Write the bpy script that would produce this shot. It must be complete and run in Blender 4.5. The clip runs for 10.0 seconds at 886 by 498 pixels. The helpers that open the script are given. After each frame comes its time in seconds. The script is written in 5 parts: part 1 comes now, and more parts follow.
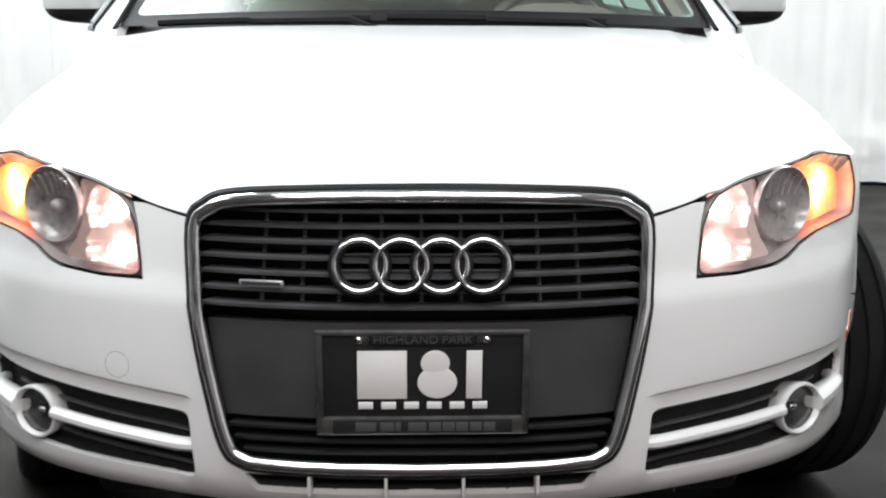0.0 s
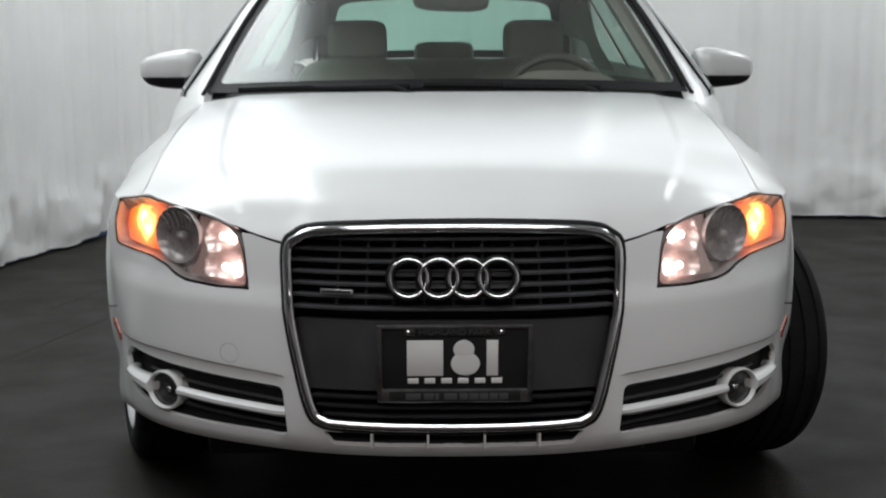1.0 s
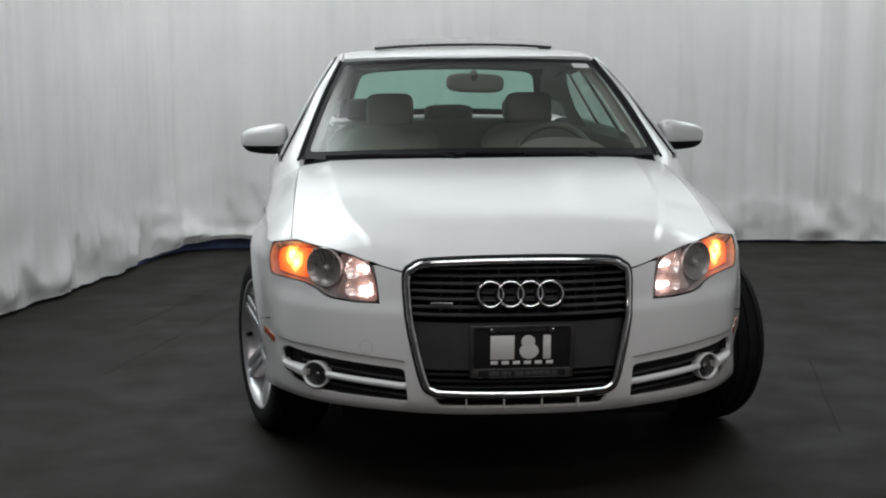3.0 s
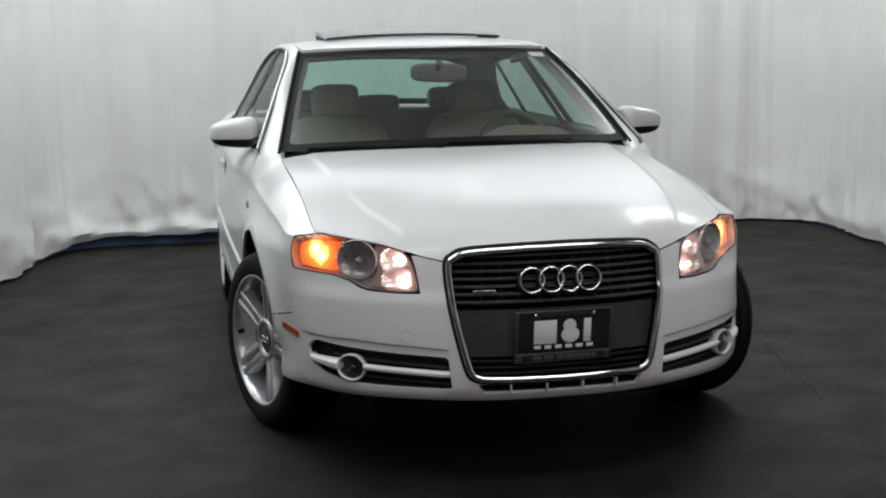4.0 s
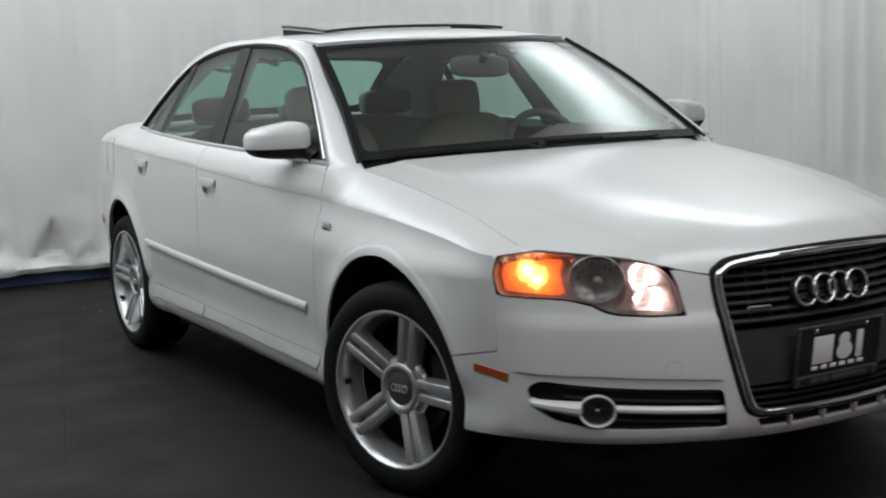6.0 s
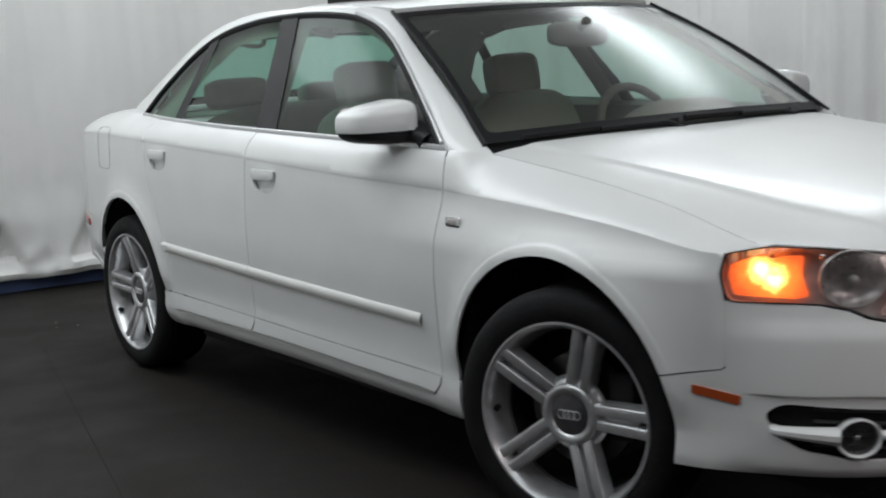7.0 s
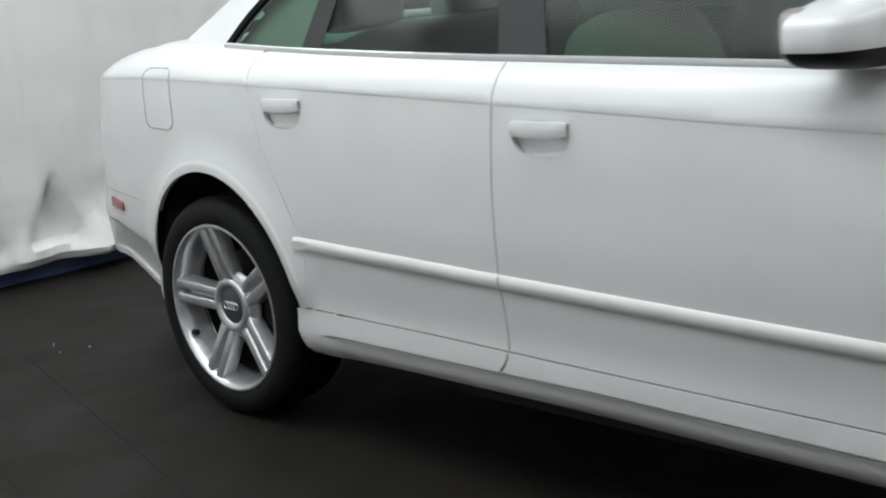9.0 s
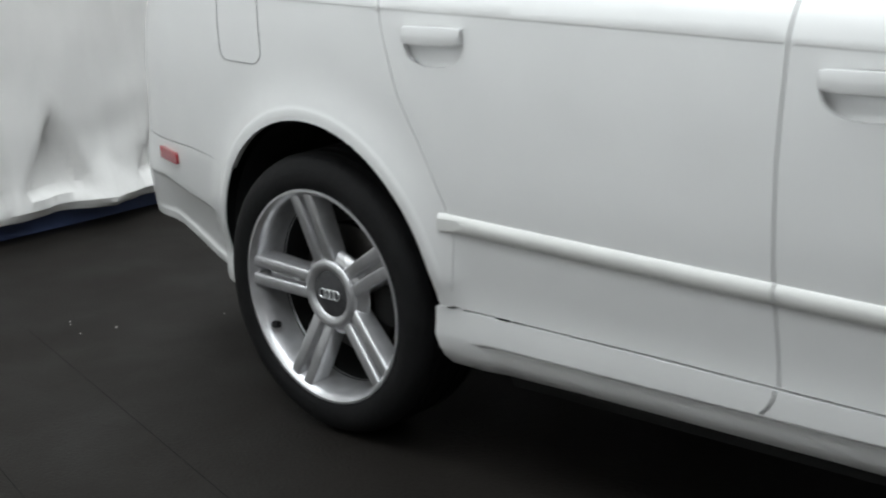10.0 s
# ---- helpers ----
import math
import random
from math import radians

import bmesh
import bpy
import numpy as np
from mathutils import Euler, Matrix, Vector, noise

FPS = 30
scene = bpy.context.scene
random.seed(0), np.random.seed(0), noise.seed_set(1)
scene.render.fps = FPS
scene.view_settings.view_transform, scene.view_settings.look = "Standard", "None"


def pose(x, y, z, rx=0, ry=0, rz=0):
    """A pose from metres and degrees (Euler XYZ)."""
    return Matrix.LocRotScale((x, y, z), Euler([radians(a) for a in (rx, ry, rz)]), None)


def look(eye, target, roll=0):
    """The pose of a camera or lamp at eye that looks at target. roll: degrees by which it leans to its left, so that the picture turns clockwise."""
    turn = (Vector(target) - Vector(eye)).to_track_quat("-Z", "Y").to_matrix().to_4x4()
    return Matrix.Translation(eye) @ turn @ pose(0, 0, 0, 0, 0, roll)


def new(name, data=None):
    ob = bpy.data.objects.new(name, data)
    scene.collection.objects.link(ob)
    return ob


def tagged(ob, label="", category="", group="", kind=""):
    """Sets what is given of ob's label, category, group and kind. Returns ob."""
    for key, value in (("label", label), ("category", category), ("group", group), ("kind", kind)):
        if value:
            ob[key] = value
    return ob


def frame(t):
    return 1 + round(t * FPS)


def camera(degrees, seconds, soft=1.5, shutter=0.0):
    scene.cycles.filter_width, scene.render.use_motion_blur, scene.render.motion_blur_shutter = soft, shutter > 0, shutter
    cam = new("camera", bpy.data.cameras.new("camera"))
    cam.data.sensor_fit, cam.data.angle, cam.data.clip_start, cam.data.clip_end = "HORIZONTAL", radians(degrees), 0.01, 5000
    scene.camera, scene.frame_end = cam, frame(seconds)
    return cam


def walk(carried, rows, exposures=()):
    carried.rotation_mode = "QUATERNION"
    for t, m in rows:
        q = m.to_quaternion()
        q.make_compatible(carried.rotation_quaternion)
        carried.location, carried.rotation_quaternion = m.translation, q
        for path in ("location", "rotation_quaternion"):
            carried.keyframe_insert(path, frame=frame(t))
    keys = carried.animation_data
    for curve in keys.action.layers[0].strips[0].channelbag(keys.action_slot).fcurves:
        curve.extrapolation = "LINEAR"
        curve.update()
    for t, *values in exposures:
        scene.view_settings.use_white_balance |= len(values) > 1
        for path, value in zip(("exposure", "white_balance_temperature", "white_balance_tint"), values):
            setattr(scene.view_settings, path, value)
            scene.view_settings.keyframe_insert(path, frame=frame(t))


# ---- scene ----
cam = camera(36.7, 10.0, soft=2.0, shutter=0.4)
PATH = [
    (0, (-0.014, -2.782, 0.995), (0.033, -0.814, 0.64), 0.2),
    (0.5, (-0.018, -3.129, 1.051), (0.009, -1.161, 0.694), 0.5),
    (1, (-0.031, -3.496, 1.086), (-0.023, -1.519, 0.784), -0.2),
    (1.5, (-0.003, -3.883, 1.129), (-0.015, -1.898, 0.886), -0.4),
    (2, (-0.043, -4.243, 1.159), (-0.05, -2.255, 0.94), -0.8),
    (3.5, (-0.811, -4.879, 1.339), (-0.559, -2.917, 1.045), -0.4),
    (4, (-1.204, -4.717, 1.316), (-0.78, -2.784, 1.025), -1.1),
    (4.5, (-1.579, -4.49, 1.316), (-0.99, -2.601, 1.026), -1.6),
    (5, (-1.967, -4.174, 1.311), (-1.241, -2.333, 1.024), -1.7),
    (6.3, (-2.698, -3.101, 1.23), (-1.664, -1.411, 0.959), -2.5),
    (6.5, (-2.754, -2.907, 1.23), (-1.692, -1.234, 0.957), -2.7),
    (7, (-2.886, -2.398, 1.205), (-1.736, -0.788, 0.91), -3.0),
    (7.5, (-2.909, -1.875, 1.214), (-1.694, -0.327, 0.864), -4.3),
    (8, (-2.962, -1.37, 1.229), (-1.691, 0.126, 0.846), -5.4),
    (8.5, (-2.906, -0.864, 1.212), (-1.586, 0.582, 0.803), -6.1),
    (9, (-2.831, -0.369, 1.197), (-1.488, 1.048, 0.767), -5.6),
    (9.5, (-2.72, 0.106, 1.18), (-1.342, 1.473, 0.696), -5.0),
    (10, (-2.588, 0.559, 1.142), (-1.205, 1.903, 0.612), -3.7),
]
EXPOSURES = [(0, 1.45), (0.5, 0.85), (1, 0.38), (1.5, 0.12), (2, 0.0), (3.5, 0.2), (4.5, 0.29), (6.5, 0.08), (7.5, 0.20), (8.5, 0.40), (10, 0.45)]
walk(cam, [(t, look(eye, target, roll)) for t, eye, target, roll in PATH], EXPOSURES)

# ---- light ----
world = bpy.data.worlds.new("dim_hall")
scene.world = world
world.use_nodes = True
world.node_tree.nodes["Background"].inputs[0].default_value = (0.9, 0.95, 1.0, 1)
world.node_tree.nodes["Background"].inputs[1].default_value = 0.02


def strip_lamp(name, x, y, z, w, l, power, warm):
    data = bpy.data.lights.new(name, "AREA")
    data.shape, data.size, data.size_y, data.energy = "RECTANGLE", w, l, power
    data.color = (1.0, 0.915, 0.90) if warm else (0.937, 1.0, 1.028)
    ob = new(name, data)
    ob.matrix_world = pose(x, y, z)
    return ob


CEIL = 3.3
# unseen lamps; (-2.7, -0.3) and (0.1, -1.8) are added fill for flank and hood
LAMPS = [(0.6, 4.36, 2.97, 5.0, 0.9, 33, 0), (2.75, 2.3, CEIL, 0.9, 2.3, 31, 0), (-1.75, 2.3, CEIL, 1.2, 3.6, 46, 0), (-2.7, -0.3, CEIL, 1.2, 2.8, 29, 0), (0.1, -1.8, CEIL, 2.8, 0.8, 32, 0), (0.0, -4.9, CEIL, 4.6, 1.5, 78, 1)]
for lx, ly, lz, lw, ll, power, warm in LAMPS:
    strip_lamp("unseen_strip_light", lx, ly, lz - 0.075, lw, ll, power, warm)

# ---- materials ----


def material(name, color, rough=0.5, metal=0.0, coat=0.0, vary=0.0, scale=8.0, bump=0.0, bump_scale=60.0, **extra):
    m = bpy.data.materials.new(name)
    m.use_nodes = True
    nt = m.node_tree
    b = nt.nodes["Principled BSDF"]
    b.inputs["Base Color"].default_value = (*color, 1)
    b.inputs["Roughness"].default_value = rough
    b.inputs["Metallic"].default_value = metal
    b.inputs["Coat Weight"].default_value = coat
    b.inputs["Coat Roughness"].default_value = 0.10
    for key, value in extra.items():
        b.inputs[key.replace("_", " ")].default_value = value
    co = nt.nodes.new("ShaderNodeTexCoord")
    if vary:
        n = nt.nodes.new("ShaderNodeTexNoise")
        n.inputs["Scale"].default_value, n.inputs["Detail"].default_value = scale, 6
        r = nt.nodes.new("ShaderNodeMapRange")
        r.inputs[1].default_value, r.inputs[2].default_value = 0.3, 0.7
        r.inputs[3].default_value, r.inputs[4].default_value = 1 - vary, 1 + vary
        v = nt.nodes.new("ShaderNodeHueSaturation")
        v.inputs["Color"].default_value = (*color, 1)
        nt.links.new(co.outputs["Object"], n.inputs["Vector"])
        nt.links.new(n.outputs["Fac"], r.inputs[0])
        nt.links.new(r.outputs[0], v.inputs["Value"])
        nt.links.new(v.outputs[0], b.inputs["Base Color"])
        q = nt.nodes.new("ShaderNodeMapRange")
        q.inputs[3].default_value, q.inputs[4].default_value = rough * (1 - vary), min(1, rough * (1 + vary))
        nt.links.new(n.outputs["Fac"], q.inputs[0])
        nt.links.new(q.outputs[0], b.inputs["Roughness"])
    if bump:
        n = nt.nodes.new("ShaderNodeTexNoise")
        n.inputs["Scale"].default_value, n.inputs["Detail"].default_value = bump_scale, 8
        u = nt.nodes.new("ShaderNodeBump")
        u.inputs["Strength"].default_value, u.inputs["Distance"].default_value = bump, 0.01
        nt.links.new(co.outputs["Object"], n.inputs["Vector"])
        nt.links.new(n.outputs["Fac"], u.inputs["Height"])
        nt.links.new(u.outputs[0], b.inputs["Normal"])
    return m


def glow(name, color, power, base=(0.8, 0.8, 0.8)):
    m = material(name, base, 0.3)
    b = m.node_tree.nodes["Principled BSDF"]
    b.inputs["Emission Color"].default_value = (*color, 1)
    b.inputs["Emission Strength"].default_value = power
    return m


def clear(name, color, rough=0.0, mix=0.1, gain=0.9):
    """Thin glass: see-through with tint, and a gloss that grows at grazing angles."""
    m = bpy.data.materials.new(name)
    m.use_nodes = True
    nt = m.node_tree
    nt.nodes.remove(nt.nodes["Principled BSDF"])
    t, g = nt.nodes.new("ShaderNodeBsdfTransparent"), nt.nodes.new("ShaderNodeBsdfGlossy")
    t.inputs[0].default_value = (*color, 1)
    g.inputs["Roughness"].default_value = rough
    lw, mx = nt.nodes.new("ShaderNodeLayerWeight"), nt.nodes.new("ShaderNodeMixShader")
    lw.inputs[0].default_value = 0.5
    pw, ad = nt.nodes.new("ShaderNodeMath"), nt.nodes.new("ShaderNodeMath")
    pw.operation, ad.operation = "POWER", "MULTIPLY_ADD"
    pw.inputs[1].default_value, ad.inputs[1].default_value, ad.inputs[2].default_value = 4.0, gain, mix
    nt.links.new(lw.outputs["Facing"], pw.inputs[0])
    nt.links.new(pw.outputs[0], ad.inputs[0])
    nt.links.new(ad.outputs[0], mx.inputs[0])
    nt.links.new(t.outputs[0], mx.inputs[1])
    nt.links.new(g.outputs[0], mx.inputs[2])
    nt.links.new(mx.outputs[0], nt.nodes["Material Output"].inputs[0])
    return m


PAINT = material("white_paint", (0.77, 0.772, 0.768), 0.45, 0.0, 0.85, vary=0.02, scale=5, bump=0.012, bump_scale=4, Coat_Roughness=0.20)
PAINT_TRIM = material("white_plastic_trim", (0.76, 0.76, 0.74), 0.4, 0.0, 0.8, vary=0.03, scale=9)
CHROME = material("chrome", (0.86, 0.86, 0.87), 0.06, 1.0, vary=0.15, scale=20)
SATIN = material("satin_metal_trim", (0.72, 0.73, 0.74), 0.3, 0.75)
ALLOY = material("alloy_wheel", (0.60, 0.60, 0.612), 0.31, 0.70, 0.3, vary=0.10, scale=30)
CAPDISC = material("dark_cap_disc", (0.12, 0.12, 0.125), 0.35, 0.6, vary=0.2, scale=40)
SEAM = material("floor_joint", (0.0045, 0.0041, 0.0037), 0.8, vary=0.3, scale=9, Specular_IOR_Level=0.15)
CRUMB = material("pale_crumb", (0.55, 0.53, 0.5), 0.9)
DISC = material("brake_disc_steel", (0.10, 0.095, 0.09), 0.4, 1.0, vary=0.3, scale=25)
RUBBER = material("tyre_rubber", (0.010, 0.010, 0.0105), 0.75, vary=0.35, scale=18, bump=0.2, bump_scale=90, Specular_IOR_Level=0.2)
BLACK = material("black_plastic", (0.010, 0.010, 0.011), 0.5, vary=0.2, scale=30, bump=0.1, bump_scale=200, Specular_IOR_Level=0.3)
GRILLE = material("grille_dark_plastic", (0.060, 0.060, 0.064), 0.33, vary=0.2, scale=25)
SEAL = material("window_seal_rubber", (0.010, 0.010, 0.011), 0.55, vary=0.2, scale=30, Specular_IOR_Level=0.2)
GREY = material("dark_grey_panel", (0.036, 0.036, 0.038), 0.42, vary=0.15, scale=12, bump=0.05, bump_scale=300)
WELL = material("black_liner_and_rim_shade", (0.01, 0.01, 0.01), 0.9, vary=0.3, scale=14)
GLASS = clear("windscreen_glass", (0.93, 0.98, 0.94), 0.23, 0.125)
REAR_GLASS = clear("tinted_rear_glass", (0.52, 0.86, 0.75), 0.1, 0.06)
SIDE_GLASS = clear("tinted_side_glass", (0.47, 0.68, 0.60), 0.08, 0.018, 0.6)
LENS = clear("lamp_lens", (0.93, 0.93, 0.93), 0.2)
BEIGE = material("beige_leather", (0.235, 0.214, 0.178), 0.55, vary=0.08, scale=6, bump=0.15, bump_scale=120)
MIRROR_SHELL = material("mirror_shell_plastic", (0.13, 0.128, 0.118), 0.6, vary=0.1, scale=20)
WHEEL_GRIP = material("steering_wheel_leather", (0.115, 0.105, 0.09), 0.55, vary=0.1, scale=20)
DASH = material("dashboard_plastic", (0.18, 0.16, 0.137), 0.7, vary=0.1, scale=20, bump=0.1, bump_scale=300)
LINING = material("headliner_fabric", (0.28, 0.262, 0.228), 0.9, vary=0.06, scale=30)
AMBER = material("amber_reflector", (0.45, 0.08, 0.02), 0.25, coat=0.6)
RED = material("red_reflector", (0.35, 0.03, 0.04), 0.25, coat=0.6)
REFLECT = material("lamp_reflector", (0.42, 0.385, 0.375), 0.30, 0.40, vary=0.3, scale=60)
BEZEL = material("lamp_bezel", (0.55, 0.51, 0.50), 0.35, 0.3, vary=0.2, scale=40)
def painted_glow(name, spots, reach, ramp, power, base=(0.5, 0.45, 0.42), metal=0.0):
    """A reflector with the bulb's light painted in as emission: brightest at the spots, fading towards its rim.
    Mirrored about x = 0.
    """
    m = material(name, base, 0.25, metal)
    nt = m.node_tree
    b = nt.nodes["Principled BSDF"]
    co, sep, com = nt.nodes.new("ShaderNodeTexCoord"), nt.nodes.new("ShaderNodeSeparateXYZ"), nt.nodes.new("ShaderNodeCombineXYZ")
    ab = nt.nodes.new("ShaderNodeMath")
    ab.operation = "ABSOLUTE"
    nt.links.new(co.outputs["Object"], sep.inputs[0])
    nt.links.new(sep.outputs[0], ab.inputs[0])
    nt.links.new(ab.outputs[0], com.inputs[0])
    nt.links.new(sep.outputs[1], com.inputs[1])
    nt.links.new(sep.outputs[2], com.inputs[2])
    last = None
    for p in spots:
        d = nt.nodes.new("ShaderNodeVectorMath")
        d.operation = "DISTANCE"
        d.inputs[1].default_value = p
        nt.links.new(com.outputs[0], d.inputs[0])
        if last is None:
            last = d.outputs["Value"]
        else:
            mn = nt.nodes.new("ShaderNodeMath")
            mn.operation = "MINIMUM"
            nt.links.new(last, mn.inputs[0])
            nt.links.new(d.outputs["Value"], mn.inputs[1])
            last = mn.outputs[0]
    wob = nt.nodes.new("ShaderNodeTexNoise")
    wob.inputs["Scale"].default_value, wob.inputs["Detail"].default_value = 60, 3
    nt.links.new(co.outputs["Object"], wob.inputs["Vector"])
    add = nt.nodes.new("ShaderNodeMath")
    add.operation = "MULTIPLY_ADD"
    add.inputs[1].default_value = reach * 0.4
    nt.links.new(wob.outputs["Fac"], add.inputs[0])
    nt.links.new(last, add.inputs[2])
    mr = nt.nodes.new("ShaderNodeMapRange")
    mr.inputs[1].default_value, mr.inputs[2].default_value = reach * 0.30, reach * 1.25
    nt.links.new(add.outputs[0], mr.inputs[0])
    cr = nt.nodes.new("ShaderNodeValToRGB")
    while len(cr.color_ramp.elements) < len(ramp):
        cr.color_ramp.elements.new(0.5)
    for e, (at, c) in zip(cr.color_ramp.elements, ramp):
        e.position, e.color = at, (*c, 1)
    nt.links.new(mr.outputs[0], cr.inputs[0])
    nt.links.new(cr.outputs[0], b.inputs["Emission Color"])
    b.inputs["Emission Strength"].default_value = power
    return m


WHITE = material("white_print", (0.88, 0.88, 0.87), 0.5)
PLATE = material("black_plate", (0.010, 0.010, 0.011), 0.6)
FRAME = material("brushed_plate_frame", (0.19, 0.185, 0.18), 0.3, 0.8, vary=0.25, scale=40)
FRAME_TEXT = material("frame_lettering", (0.075, 0.075, 0.075), 0.5)
SMOKE = material("smoked_glass", (0.012, 0.014, 0.015), 0.06, coat=0.5)
PAPER = material("paper_sticker", (0.7, 0.7, 0.68), 0.6)
CURTAIN = material("white_curtain", (0.778, 0.768, 0.755), 0.85, vary=0.05, scale=1.6, bump=0.25, bump_scale=14)
NAVY = material("navy_wall_base", (0.050, 0.075, 0.17), 0.6, vary=0.25, scale=6)
FLOOR = material("dark_floor", (0.0056, 0.0048, 0.0041), 0.66, vary=0.35, scale=3, bump=0.22, bump_scale=120, Specular_IOR_Level=0.26, Specular_Tint=(1.0, 0.93, 0.86, 1))
WALL = material("wall_paint", (0.22, 0.22, 0.225), 0.9, vary=0.08, scale=2)
CEILING = material("ceiling_paint", (0.75, 0.75, 0.75), 0.9, vary=0.05, scale=2)

# ---- mesh helpers ----


def put(name, mesh_, material_, parent=None, label="", kind=""):
    ob = new(name, mesh_)
    if material_ and not mesh_.materials:
        mesh_.materials.append(material_)
    if parent:
        ob.parent = parent
    return tagged(ob, label=label, kind=kind)


def part(name, bm, material_, parent=None, label="", smooth=True, m=None, kind=""):
    """Links a bmesh as one mesh object under a thing or part."""
    bmesh.ops.recalc_face_normals(bm, faces=bm.faces)
    if m:
        bm.transform(m)
    me = bpy.data.meshes.new(name)
    bm.to_mesh(me)
    bm.free()
    for p in me.polygons:
        p.use_smooth = smooth
    if smooth:
        me.set_sharp_from_angle(angle=radians(38))
    return put(name, me, material_, parent, label, kind)


def box(sx, sy, sz, r=0.004, m=None, seg=2):
    bm = bmesh.new()
    bmesh.ops.create_cube(bm, size=1)
    bm.transform(Matrix.Diagonal((sx, sy, sz, 1)))
    if r:
        bmesh.ops.bevel(bm, geom=bm.edges[:], offset=r, segments=seg, affect="EDGES", profile=0.5)
    if m:
        bm.transform(m)
    return bm


def ball(rx, ry, rz, m=None, seg=24, p=1.0):
    """An ellipsoid; p under 1 makes it boxier."""
    bm = bmesh.new()
    bmesh.ops.create_uvsphere(bm, u_segments=seg, v_segments=max(6, seg // 2), radius=1)
    for v in bm.verts:
        c = [math.copysign(abs(k) ** p, k) for k in v.co]
        v.co = (c[0] * rx, c[1] * ry, c[2] * rz)
    if m:
        bm.transform(m)
    return bm


def lathe(profile, n=64, axis="X"):
    """Turns (radius, height) pairs round an axis."""
    bm = bmesh.new()
    rings = []
    for r, h in profile:
        ring = []
        for i in range(n):
            a = 2 * math.pi * i / n
            c, s_ = r * math.cos(a), r * math.sin(a)
            ring.append(bm.verts.new((h, c, s_) if axis == "X" else (c, h, s_) if axis == "Y" else (c, s_, h)))
        rings.append(ring)
    for a, b in zip(rings, rings[1:]):
        for i in range(n):
            j = (i + 1) % n
            bm.faces.new((a[i], a[j], b[j], b[i]))
    return bm


def sweep(path, radius, closed=False, n=8, flat=1.0, taper=None):
    """A tube along a list of points; flat squeezes it along its second axis."""
    bm = bmesh.new()
    pts = [Vector(p) for p in path]
    rings, last = [], None
    for i, p in enumerate(pts):
        a = pts[i - 1] if closed or i else p
        b = pts[(i + 1) % len(pts)] if closed or i < len(pts) - 1 else p
        d = (b - a).normalized()
        u = last if last is not None else (Vector((0, 0, 1)) if abs(d.z) < 0.9 else Vector((0, 1, 0)))
        u = (u - d * u.dot(d)).normalized()
        last = u
        w = d.cross(u)
        r = radius * (taper(i / max(1, len(pts) - 1)) if taper else 1)
        rings.append([bm.verts.new(p + u * r * math.cos(k * 2 * math.pi / n) + w * r * flat * math.sin(k * 2 * math.pi / n)) for k in range(n)])
    pairs = list(zip(rings, rings[1:])) + ([(rings[-1], rings[0])] if closed else [])
    for a, b in pairs:
        for k in range(n):
            bm.faces.new((a[k], a[(k + 1) % n], b[(k + 1) % n], b[k]))
    if not closed:
        bm.faces.new(rings[0][::-1])
        bm.faces.new(rings[-1])
    return bm


def join(*parts_):
    """Several bmeshes of one part in one."""
    out = bmesh.new()
    for b in parts_:
        me = bpy.data.meshes.new("t")
        b.to_mesh(me)
        b.free()
        out.from_mesh(me)
        bpy.data.meshes.remove(me)
    return out


def spline(pts, n=8, closed=False):
    """Catmull-Rom curve through points of any size."""
    p = np.array(pts, float)
    if closed:
        q = np.vstack([p[-1:], p, p[:2]])
    else:
        q = np.vstack([2 * p[0] - p[1], p, 2 * p[-1] - p[-2]])
    out = []
    for i in range(1, len(q) - 2):
        a, b, c, d = q[i - 1:i + 3]
        for k in range(n):
            t = k / n
            out.append(0.5 * (2 * b + (c - a) * t + (2 * a - 5 * b + 4 * c - d) * t * t + (3 * b - a - 3 * c + d) * t ** 3))
    if not closed:
        out.append(p[-1])
    return np.array(out)


def smooth_table(pairs):
    """A smooth function through (input, value) pairs: no overshoot."""
    x = np.array([a for a, _ in pairs], float)
    y = np.array([b for _, b in pairs], float)
    h = np.diff(x)
    d = np.diff(y) / h
    m = np.zeros(len(x))
    m[0], m[-1] = d[0], d[-1]
    for i in range(1, len(x) - 1):
        if d[i - 1] * d[i] > 0:
            w1, w2 = 2 * h[i] + h[i - 1], h[i] + 2 * h[i - 1]
            m[i] = (w1 + w2) / (w1 / d[i - 1] + w2 / d[i])

    def f(t):
        if t <= x[0]:
            return float(y[0] + m[0] * (t - x[0]))
        if t >= x[-1]:
            return float(y[-1] + m[-1] * (t - x[-1]))
        i = int(np.searchsorted(x, t)) - 1
        i = min(max(i, 0), len(h) - 1)
        u = (t - x[i]) / h[i]
        return float((1 + 2 * u) * (1 - u) ** 2 * y[i] + u * (1 - u) ** 2 * h[i] * m[i] + u * u * (3 - 2 * u) * y[i + 1] + u * u * (u - 1) * h[i] * m[i + 1])
    return f


def resample(poly, step, closed=True):
    out = []
    n = len(poly)
    for i in range(n if closed else n - 1):
        a, b = np.array(poly[i], float), np.array(poly[(i + 1) % n], float)
        k = max(1, int(math.ceil(np.linalg.norm(b - a) / step)))
        for j in range(k):
            out.append(a + (b - a) * j / k)
    if not closed:
        out.append(np.array(poly[-1], float))
    return np.array(out)


def inside(pts, poly):
    x, y = pts[:, 0], pts[:, 1]
    res = np.zeros(len(pts), bool)
    j = len(poly) - 1
    for i in range(len(poly)):
        xi, yi = poly[i]
        xj, yj = poly[j]
        if yi != yj:
            res ^= ((yi > y) != (yj > y)) & (x < (xj - xi) * (y - yi) / (yj - yi) + xi)
        j = i
    return res


